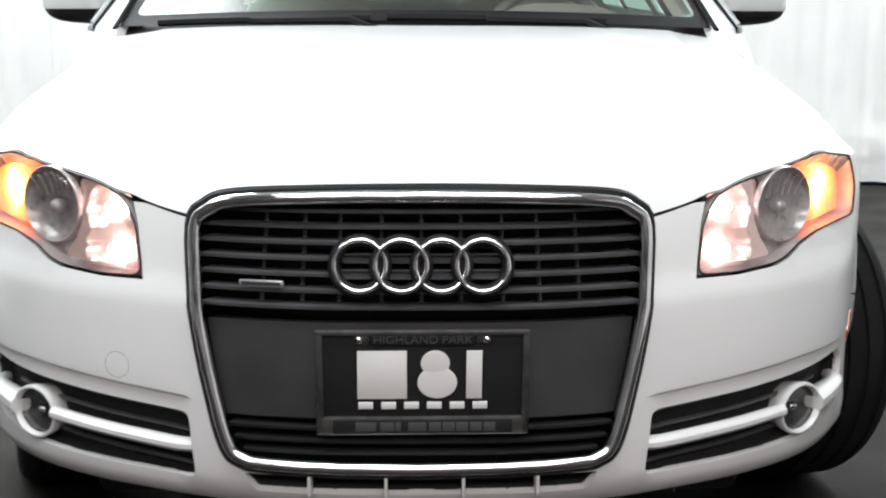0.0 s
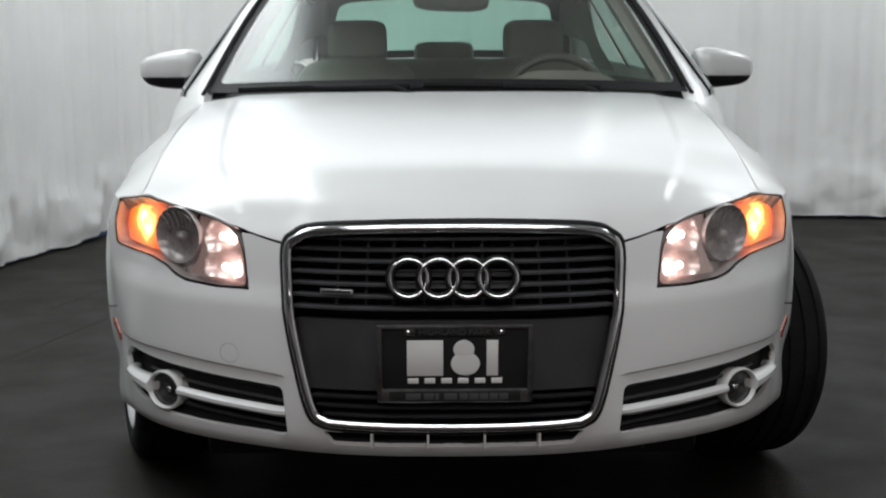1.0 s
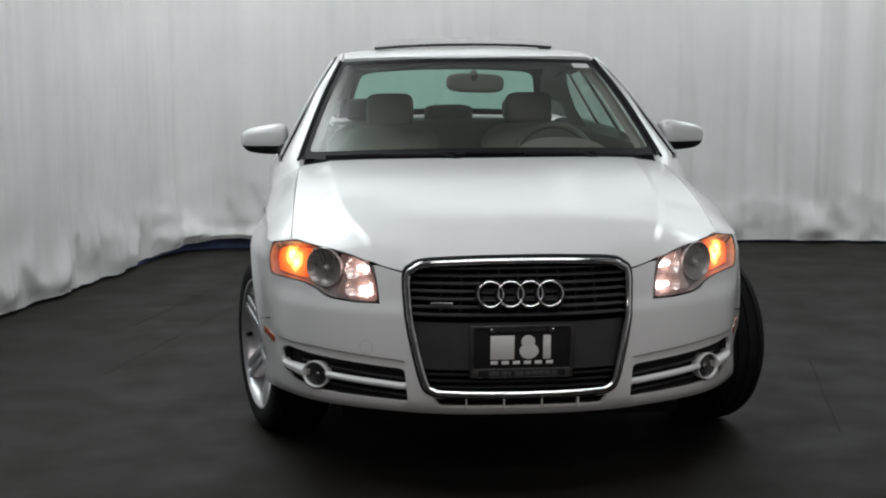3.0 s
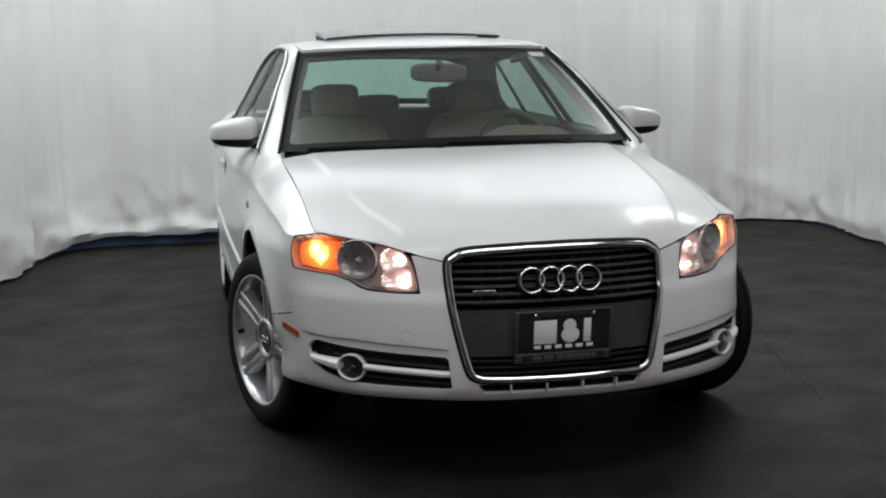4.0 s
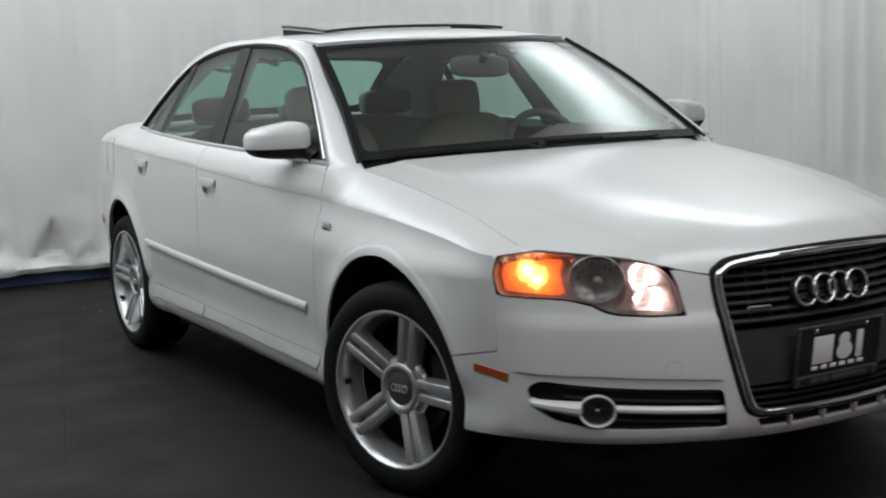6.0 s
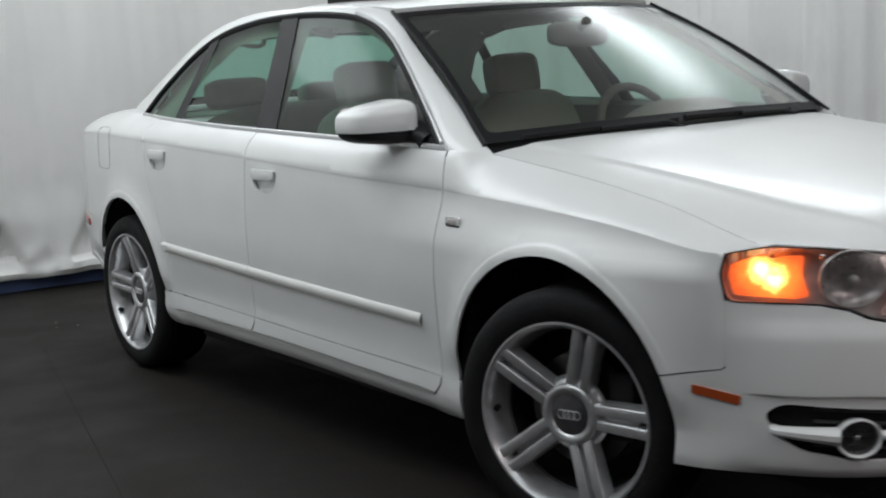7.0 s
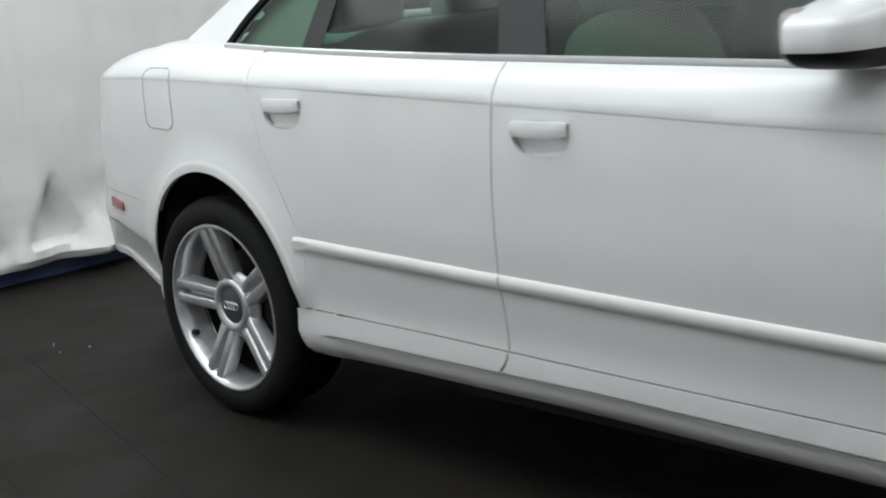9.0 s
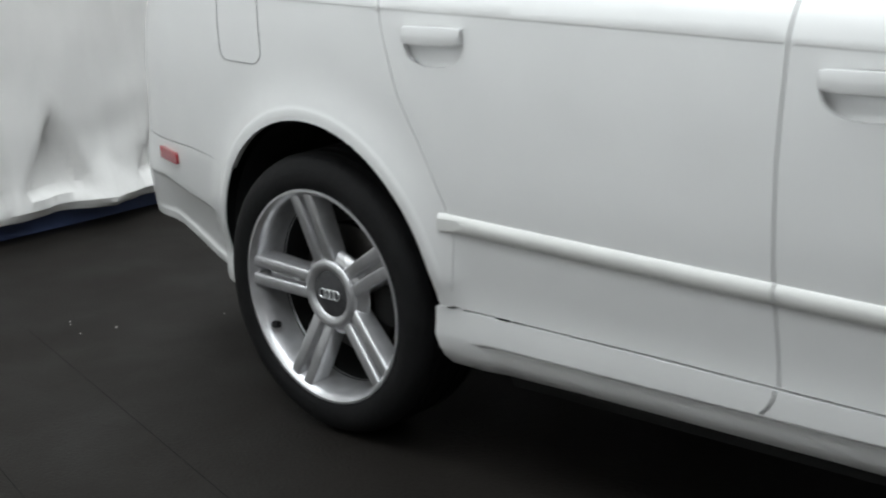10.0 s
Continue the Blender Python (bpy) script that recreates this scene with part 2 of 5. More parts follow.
def rounded(poly, r=0.02, n=5):
    """Rounds a polygon's corners."""
    out = []
    k = len(poly)
    for i in range(k):
        p, a, b = (np.array(poly[j % k], float) for j in (i, i - 1, i + 1))
        ra = min(r, 0.45 * np.linalg.norm(a - p), 0.45 * np.linalg.norm(b - p))
        s0, s1 = p + (a - p) / np.linalg.norm(a - p) * ra, p + (b - p) / np.linalg.norm(b - p) * ra
        for q in range(n + 1):
            t = q / n
            out.append((1 - t) ** 2 * s0 + 2 * t * (1 - t) * p + t * t * s1)
    return [tuple(q) for q in out]


def panel(name, surf, outer, material_, parent, holes=(), step=0.03, flange=0.014, lines=(), label="", mirror=False, push=0.0, hub=(0, 1.3, 0.55), shrink=0.0):
    """A sheet-metal panel: a polygon in the two coordinates of surf, laid on that surface, with its edges turned in."""
    from mathutils.geometry import delaunay_2d_cdt
    rims = [resample(outer, step * 0.8)] + [resample(h, step * 0.6) for h in holes]
    fixed = [resample(l, step, closed=False) for l in lines]
    pts, edges = [], []
    for r in rims:
        n0 = len(pts)
        pts += [tuple(p) for p in r]
        edges += [(n0 + i, n0 + (i + 1) % len(r)) for i in range(len(r))]
    for l in fixed:
        n0 = len(pts)
        pts += [tuple(p) for p in l]
        edges += [(n0 + i, n0 + i + 1) for i in range(len(l) - 1)]
    lo, hi = rims[0].min(0), rims[0].max(0)
    rows = []
    for j, y in enumerate(np.arange(lo[1] + step * 0.4, hi[1], step * 0.87)):
        for x in np.arange(lo[0] + (j % 2) * step / 2, hi[0], step):
            rows.append((x, y))
    grid = np.array(rows) if rows else np.zeros((0, 2))
    if len(grid):
        keep = inside(grid, rims[0])
        for h in rims[1:]:
            keep &= ~inside(grid, h)
        grid = grid[keep]
        allb = np.array(pts)
        if len(grid):
            d = np.min(((grid[:, None, :] - allb[None]) ** 2).sum(2), axis=1)
            grid = grid[d > (0.5 * step) ** 2]
    pts += [tuple(p) for p in grid]
    vs, _, fs, *_ = delaunay_2d_cdt([Vector(p) for p in pts], edges, [], 0, 1e-6)
    vs2 = np.array([tuple(v) for v in vs])
    cen = np.array([vs2[list(f)].mean(0) for f in fs])
    keep = inside(cen, rims[0])
    for h in rims[1:]:
        keep &= ~inside(cen, h)
    e = 0.0015
    base = Vector(hub)
    pos, nor = [], []
    for a, b in vs2:
        p = Vector(surf(a, b))
        n = (Vector(surf(a + e, b)) - Vector(surf(a - e, b))).cross(Vector(surf(a, b + e)) - Vector(surf(a, b - e)))
        if n.length < 1e-12:
            n = Vector((0, 0, 1))
        n.normalize()
        c = Vector((0, min(max(p.y, -0.2), 2.9), base.z))
        if n.dot(p - c) < 0:
            n = -n
        pos.append(p + n * push)
        nor.append(n)
    faces = []
    for f, k in zip(fs, keep):
        if not k:
            continue
        a, b, c = (pos[i] for i in f)
        g = (b - a).cross(c - a)
        faces.append(tuple(f) if g.dot(nor[f[0]] + nor[f[1]] + nor[f[2]]) > 0 else tuple(f)[::-1])
    count = {}
    for f in faces:
        for i in range(3):
            a, b = f[i], f[(i + 1) % 3]
            count.setdefault((min(a, b), max(a, b)), []).append((a, b))
    normals = list(nor)
    if flange:
        twin = {}

        def low(i):
            if i not in twin:
                twin[i] = (len(pos), len(pos) + 1)
                pos.extend((pos[i].copy(), pos[i] - nor[i] * flange))
                normals.extend((Vector((0, 0, 0)), Vector((0, 0, 0))))
            return twin[i]
        for ab in count.values():
            if len(ab) == 1:
                a, b = ab[0]
                (a0, a1), (b0, b1) = low(a), low(b)
                faces.append((b0, a0, a1, b1))
    used = sorted({i for f in faces for i in f})
    where = {i: k for k, i in enumerate(used)}
    sgn = -1 if mirror else 1
    me = bpy.data.meshes.new(name)
    me.from_pydata([(pos[i].x * sgn, pos[i].y, pos[i].z) for i in used], [], [tuple(where[i] for i in (f[::-1] if mirror else f)) for f in faces])
    for p in me.polygons:
        p.use_smooth = True
    me.normals_split_custom_set_from_vertices([(normals[i].x * sgn, normals[i].y, normals[i].z) for i in used])
    return put(name, me, material_, parent, label)


def sheet(rows, close=False):
    """A bmesh from rows of points."""
    bm = bmesh.new()
    vs = [[bm.verts.new(p) for p in r] for r in rows]
    for a, b in zip(vs, vs[1:]):
        for i in range(len(a) - 1):
            bm.faces.new((a[i], a[i + 1], b[i + 1], b[i]))
    return bm


def thicken(bm, t):
    bmesh.ops.recalc_face_normals(bm, faces=bm.faces)
    bmesh.ops.solidify(bm, geom=bm.faces[:], thickness=t)
    return bm


# ---- hall ----


def build_hall():
    bm = sheet([[(x, y, 0.0) for x in (-6, -3, 0, 3, 6)] for y in (-8, -4, 0, 4, 6.5)])
    ground = part("floor", bm, FLOOR, None, "dark grey matt floor", kind="structure")
    thick = box(12.4, 15, 0.12, 0, pose(0, -0.75, CEIL + 0.06))
    part("ceiling", thick, CEILING, None, "plain painted ceiling", kind="structure")
    for name, w, d, x, y in (("wall_north", 12.4, 0.15, 0, 6.0), ("wall_south", 12.4, 0.15, 0, -7.6), ("wall_east", 0.15, 13.4, 5.2, -0.8), ("wall_west", 0.15, 13.4, -5.2, -0.8)):
        part(name, box(w, d, CEIL, 0, pose(x, y, CEIL / 2)), WALL, None, "plain grey wall", kind="structure")
    # fixtures for the unseen lamps, the added fill ones included
    for lx, ly, lz, lw, ll, power, warm in LAMPS:
        lamp = tagged(new("unseen_strip_fixture"), "unseen white strip light placed under the ceiling to light the hall", "ceiling light", "strip lights")
        lamp.location = (lx, ly, lz)
        part("housing", box(lw + 0.1, ll + 0.1, 0.06, 0.008, pose(0, 0, -0.031)), PAINT_TRIM, lamp)
        if lz < CEIL:
            for d in (-1.8, 0, 1.8):
                part("hanger", box(0.02, 0.02, CEIL - lz, 0.002, pose(d, 0, (CEIL - lz) / 2)), PAINT_TRIM, lamp)
    return ground


def curtain_runs(line, cuts, folds, seed, height=3.1):
    """Hanging cloth along a line on the plan, in widths that meet edge to edge, with folds and a crumpled hem."""
    seg = np.linalg.norm(np.diff(line, axis=0), axis=1)
    dist = np.concatenate([[0], np.cumsum(seg)])
    total = dist[-1]
    levels = [0.0, 0.015] + [0.03 * k for k in range(1, 20)] + [0.58 + 0.045 * k for k in range(1, 12)] + [1.15, 1.25, 1.4, 1.6, 1.85, 2.1, 2.5, height]

    tucks = []
    rng = random.Random(17)
    tents = [(0.30 * (k + rng.random()), rng.uniform(0.10, 0.24), rng.uniform(0.14, 0.42), rng.choice((1, -1, -1)) * rng.uniform(0.035, 0.07)) for k in range(int(total / 0.30) + 1)]

    # a few deep tucks and bulges along the foot of the rear cloth: place along x, half width, height, depth
    for x0, w, h, amp in ((-0.95, 0.14, 0.22, 0.05), (-0.62, 0.19, 0.36, -0.065), (-0.40, 0.10, 0.12, 0.05), (-0.19, 0.20, 0.40, -0.075), (0.06, 0.15, 0.20, 0.06), (0.30, 0.17, 0.36, -0.07)):
        near = int(np.argmin(np.abs(line[:, 0] - x0) + 9 * (line[:, 1] < 4.5)))
        tucks.append((dist[near], w, h, amp))

    def spot(d):
        return np.array([np.interp(d, dist, line[:, 0]), np.interp(d, dist, line[:, 1])])

    def cloth(d, z):
        p, q = spot(d - 0.04), spot(d + 0.04)
        t = (q - p) / max(1e-6, np.linalg.norm(q - p))
        low = math.exp(-z / 0.24)
        sway = 0.30 * noise.noise((d * 0.6, z * 0.5, seed))
        a = noise.noise((d * folds + sway, z * 0.10, seed + 3.1)) * 0.040 + noise.noise((d * folds * 2.6 + sway, z * 0.2, seed + 9.7)) * 0.022 + noise.noise((d * folds * 5.1 + sway, z * 0.3, seed + 4.4)) * 0.007
        keep = 0.3 + 0.7 * step01(0.0, 0.09, z)
        ridge = 1 - 2.2 * abs(noise.noise((d * 1.9 + z * 1.2, z * 3.2 - d * 0.5, seed + 5)))
        ridge2 = 1 - 2.2 * abs(noise.noise((d * 4.6 - z * 2.0, z * 6.5 + d, seed + 7)))
        shift = 0.25 * noise.noise((d * 1.3, z * 1.6, seed + 31))
        big = noise.voronoi((d * 1.7 + shift, z * 1.25 + 0.5 * shift + 0.2 * d, seed))[0][0]
        fine = noise.voronoi((d * 5.6 + z, z * 4.2 + shift, seed + 8))[0][0]
        a += keep * math.exp(-(z / 0.42) ** 2) * (0.012 * (0.45 - big) + 0.007 * (0.45 - fine))
        a += keep * low * (0.018 * ridge + 0.010 * ridge2) + 0.003 * noise.noise((d * 10, z * 9, seed))
        a += keep * 0.035 * math.exp(-(z / 0.30) ** 2) * max(0.0, 1 - 3.0 * abs(noise.noise((d * 1.5 + z * 0.9, z * 1.6 - d * 0.35, seed + 21))))
        a += 0.008 * (1 - 2 * abs(noise.noise((d * 1.1, z * 0.9, seed + 12))))
        for d0, w, h, amp in tents[max(0, int(d / 0.30) - 2):int(d / 0.30) + 3]:
            a += keep * amp * max(0.0, 1 - abs(d + 0.25 * z - d0) / w - z / h)
        for d0, w, h, amp in tucks:
            deep = max(0.0, 1 - abs(d - 0.10 * z - d0) / w - z / h)
            a += amp * deep * (0.5 + 0.5 * keep) if amp > 0 else amp * step01(0.0, 0.35, deep) * step01(0.045, 0.10, z)
        at = spot(d)
        # the hem rolls out into a soft lip where it hangs clear of the floor
        zone = step01(-2.0, -1.5, at[0]) * (1 - step01(0.4, 1.0, at[0])) * (1 if at[1] > 4.4 else 0)
        roll = 0.05 + 0.035 * noise.noise((d * 3.1, 0.4, seed + 41))
        a += zone * (0.038 + 0.026 * noise.noise((d * 5.2, z * 6, seed + 43))) * math.exp(-((z - 0.6 * roll) / (0.7 * roll)) ** 2)
        a = max(a, -0.028 - 0.11 * step01(0.075, 0.16, z))
        hem = 0.018 + 0.058 * step01(-2.1, -1.5, at[0]) * (1 - step01(0.4, 1.3, at[0]))
        lift = hem + (0.010 * noise.noise((d * 3.3, 0, seed + 2)) + 0.006 * noise.noise((d * 11, 0, seed + 4))) * math.exp(-z / 0.1)
        w = spot(d) - np.array([-t[1], t[0]]) * a
        return (w[0], w[1], z + lift)
    for c0, c1 in zip(cuts, cuts[1:]):
        d0, d1 = total * c0 - 0.012, total * c1 + 0.012
        n = int((d1 - d0) / 0.017)
        rows = [[cloth(d0 + (d1 - d0) * i / n, z) for i in range(n + 1)] for z in levels]
        ob = part("curtain", thicken(sheet(rows), 0.004), CURTAIN, None, "white cloth curtain in soft folds with a crumpled hem")
        tagged(ob, category="curtain", group="curtains round the hall")


def step01(a, b, t):
    u = min(1, max(0, (t - a) / (b - a)))
    return u * u * (3 - 2 * u)


floor = build_hall()
spot = tagged(new("wall_light"), "small bright lamp at the head of the curtain", "lamp")
spot.location = (1.13, 4.78, 2.86)
part("shade", lathe([(0.0, 0.10), (0.04, 0.10), (0.075, 0.0), (0.07, -0.01), (0.0, -0.012)], 24, "Y"), PAINT_TRIM, spot, "white lamp shade")
part("bulb", ball(0.034, 0.02, 0.034, pose(0, -0.02, 0), 16), glow("spot_lamp", (1.0, 1.0, 1.0), 10.0), spot, "glowing bulb")
part("bracket", box(0.03, 0.03, 0.42, 0.004, pose(0, 0.06, 0.23)), PAINT_TRIM, spot)
WEST = [(-3.05, 0.4), (-2.72, 1.3), (-2.36, 2.45), (-2.05, 3.7), (-1.85, 4.6)]
NORTH = [(-1.85, 4.6), (-1.65, 4.88), (-1.2, 4.93), (0.2, 4.86), (1.5, 4.90), (2.5, 4.82), (3.2, 4.7)]
EAST = [(3.2, 4.7), (3.6, 4.45), (3.62, 3.9), (3.5, 3.0), (3.42, 2.2), (3.6, 0.5), (4.2, -2.5), (4.4, -6.8)]
LINE = spline(WEST + NORTH[1:] + EAST[1:], 16)
curtain_runs(LINE, (0, 0.13, 0.25, 0.36, 0.47, 0.58, 0.70, 1.0), 4.2, 1.0)
cen = np.array([0.5, 0.0])
out = np.array([p + (p - cen) / np.linalg.norm(p - cen) * 0.066 for p in LINE])
part("baseboard", thicken(sheet([[(p[0], p[1], z) for p in out] for z in (0.0, 0.16)]), 0.02), NAVY, None, "navy painted band along the foot of the wall", kind="structure")

# faint joints and a few crumbs on the floor


def floor_joint(a, b, width):
    a, b = Vector((*a, 0)), Vector((*b, 0))
    d = b - a
    m = Matrix.Translation((a + b) / 2) @ Matrix.Rotation(math.atan2(d.y, d.x), 4, "Z")
    part("floor_joint", box(d.length, width, 0.0016, 0, m), SEAM, floor)


floor_joint((-0.84, 3.9), (-1.59, 0.9), 0.002)
floor_joint((-1.36, 3.16), (-1.66, 1.96), 0.002)
floor_joint((1.50, 0.90), (1.22, -0.26), 0.003)
rng = random.Random(5)
bits = []
for x, y, r in ((-0.732, 3.859, 0.0025), (-0.685, 3.696, 0.0035), (-0.774, 3.737, 0.002), (-0.436, 3.529, 0.002), (-0.745, 3.835, 0.002)):
    bits.append(ball(r * rng.uniform(0.8, 1.5), r, r * 0.6, pose(x, y, r * 0.5, 0, 0, rng.uniform(0, 180)), 8))
part("crumbs", join(*bits), CRUMB, None, "small pale crumbs scattered on the dark floor", kind="stuff")

# ---- car body surfaces; y = 0 at the front axle, the nose towards -y ----
OUTLINE = spline([(0, -0.915), (0.16, -0.908), (0.30, -0.878), (0.424, -0.826), (0.53, -0.77), (0.63, -0.695), (0.71, -0.60), (0.765, -0.49), (0.803, -0.38), (0.832, -0.22), (0.85, 0.0),
                  (0.86, 0.45), (0.867, 1.0), (0.867, 1.6), (0.858, 2.2), (0.838, 2.65), (0.802, 3.0), (0.757, 3.26), (0.69, 3.43), (0.54, 3.57), (0.3, 3.645), (0, 3.665)], 10)
ARC = np.concatenate([[0], np.cumsum(np.linalg.norm(np.diff(OUTLINE, axis=0), axis=1))])
WIDEST = int(np.argmax(OUTLINE[:, 0]))


def s_of_y(y):
    i = np.argmax(OUTLINE[:, 1] > -0.75)
    return float(np.interp(y, OUTLINE[i:, 1], ARC[i:]))


def s_of_x(x):
    return math.copysign(float(np.interp(abs(x), OUTLINE[:WIDEST, 0], ARC[:WIDEST])), x)


def w_of_y(y):
    return float(np.interp(y, OUTLINE[6:-1, 1], OUTLINE[6:-1, 0]))


FRONT_IN = smooth_table([(0.20, 0.10), (0.245, 0.045), (0.275, 0.015), (0.31, 0.002), (0.36, 0.0), (0.44, 0.003), (0.52, 0.009), (0.568, 0.0145), (0.60, 0.026), (0.66, 0.039), (0.71, 0.052), (0.75, 0.066), (0.80, 0.10)])
SIDE_IN = smooth_table([(0.18, 0.10), (0.232, 0.044), (0.25, 0.024), (0.275, 0.013), (0.303, 0.009), (0.34, 0.011), (0.38, 0.013), (0.48, 0.006), (0.62, 0.0), (0.76, 0.0), (0.86, 0.003), (0.96, 0.01)])
REAR_IN = smooth_table([(0.2, 0.10), (0.3, 0.02), (0.5, 0.0), (0.6, 0.015), (0.8, 0.03), (0.95, 0.07), (1.05, 0.12)])
CREASE = smooth_table([(-0.7, 0.735), (-0.47, 0.742), (-0.1, 0.792), (0.48, 0.834), (1.0, 0.861), (1.52, 0.886), (2.2, 0.914), (2.93, 0.934), (3.4, 0.925)])
HOOD_MID = smooth_table([(-0.90, 0.776), (-0.8, 0.793), (-0.6, 0.83), (-0.2, 0.89), (0.1, 0.932), (0.42, 0.972)])
HOOD_FALL = smooth_table([(-0.8, 0.10), (-0.5, 0.078), (-0.2, 0.042), (0.1, 0.033), (0.42, 0.033)])
HOOD_RIDGE = smooth_table([(-0.85, 0.405), (-0.75, 0.435), (-0.41, 0.53), (-0.05, 0.572), (0.4, 0.605)])
HOOD_X = smooth_table([(-0.6, 0.690), (-0.4, 0.697), (-0.2, 0.700), (0.1, 0.704), (0.46, 0.708)])
FRONT_TOP = smooth_table([(0, 0.736), (0.2, 0.732), (0.29, 0.722), (0.352, 0.686), (0.40, 0.694), (0.44, 0.704), (0.48, 0.717), (0.55, 0.737), (0.65, 0.75), (0.72, 0.756), (0.80, 0.76)])
SHOULDER = 0.16
BELT_Z = smooth_table([(0.45, 0.938), (0.55, 0.943), (1.0, 0.957), (1.6, 0.974), (2.2, 0.994), (2.6, 1.010), (2.75, 1.018), (2.9, 1.018), (3.05, 1.010), (3.2, 0.990), (3.4, 0.960), (3.6, 0.930)])
BELT_X = smooth_table([(0.42, 0.775), (0.52, 0.787), (1.0, 0.802), (1.6, 0.802), (2.2, 0.777), (2.6, 0.728), (3.0, 0.695), (3.3, 0.66), (3.45, 0.60)])
WHEEL_ARCH = ((0.036, 0.329, 0.375), (2.622, 0.338, 0.355))


def flat_skin(s, z):
    """A point of the nose's skin without the hood, and how far it lies in front."""
    a = abs(s)
    x, y = np.interp(a, ARC, OUTLINE[:, 0]), np.interp(a, ARC, OUTLINE[:, 1])
    x1, y1 = np.interp(a + 0.01, ARC, OUTLINE[:, 0]), np.interp(a + 0.01, ARC, OUTLINE[:, 1])
    x0, y0 = np.interp(a - 0.01, ARC, OUTLINE[:, 0]), np.interp(a - 0.01, ARC, OUTLINE[:, 1])
    t = Vector((x1 - x0, y1 - y0))
    if a < 0.01:
        t = Vector((1, 0))
    if a > ARC[-1] - 0.01:
        t = Vector((-1, 0))
    t.normalize()
    return x, y, t.y, -t.x


def nose_edge(x):
    px, py, nx, ny = flat_skin(s_of_x(x), 0)
    o = FRONT_IN(FRONT_TOP(abs(x)))
    return abs(px - nx * o), py - ny * o


EDGE = [nose_edge(x) + (FRONT_TOP(x),) for x in np.linspace(0, 0.74, 38)]
EDGE_X, EDGE_Y, EDGE_Z = (np.array([e[k] for e in EDGE]) for k in range(3))


def hood_base(x, y):
    x = abs(x)
    z = HOOD_MID(y) - HOOD_FALL(y) * (x / 0.7) ** 2.6
    ridge = HOOD_RIDGE(y)
    w = (x - ridge) / 0.006
    z -= 0.10 * 0.006 * (math.log1p(math.exp(-abs(w))) + max(w, 0)) - 0.10 * max(0.0, x - ridge) * 0.40
    z -= 0.0045 * step01(ridge - 0.014, ridge + 0.014, x)
    return z


def hood_z(x, y):
    a = abs(x)
    yf, zf = float(np.interp(a, EDGE_X, EDGE_Y)), float(np.interp(a, EDGE_X, EDGE_Z))
    drop = hood_base(a, yf) - zf
    return hood_base(a, y) - drop * math.exp(-max(0.0, y - yf - 0.003) / (0.055 - 0.025 * step01(0.45, 0.60, a))) * 1.0


def shoulder_top(y):
    """Height of the panel's upper edge, and its distance from the middle."""
    k = step01(0.36, 0.465, y)
    ya = y + 0.028 * (1 - step01(-0.45, 0.2, y))
    zf, xf = hood_z(HOOD_X(ya), ya), HOOD_X(y) + 0.0026
    return zf * (1 - k) + BELT_Z(y) * k, xf * (1 - k) + BELT_X(y) * k


def vent_fold(x):
    """Height of the fold that runs above the lower vents."""
    return 0.424 + 0.070 * (x - 0.34) - 0.08 * max(0, x - 0.62)


def undercut(y):
    """Upper and lower edge of the hollow in the rear bumper's flank."""
    return 0.432 + 0.050 * min(1.0, max(0.0, (y - 3.03) / 0.25)), 0.288 + 0.10 * min(1.03, (y - 2.978) / 0.29)


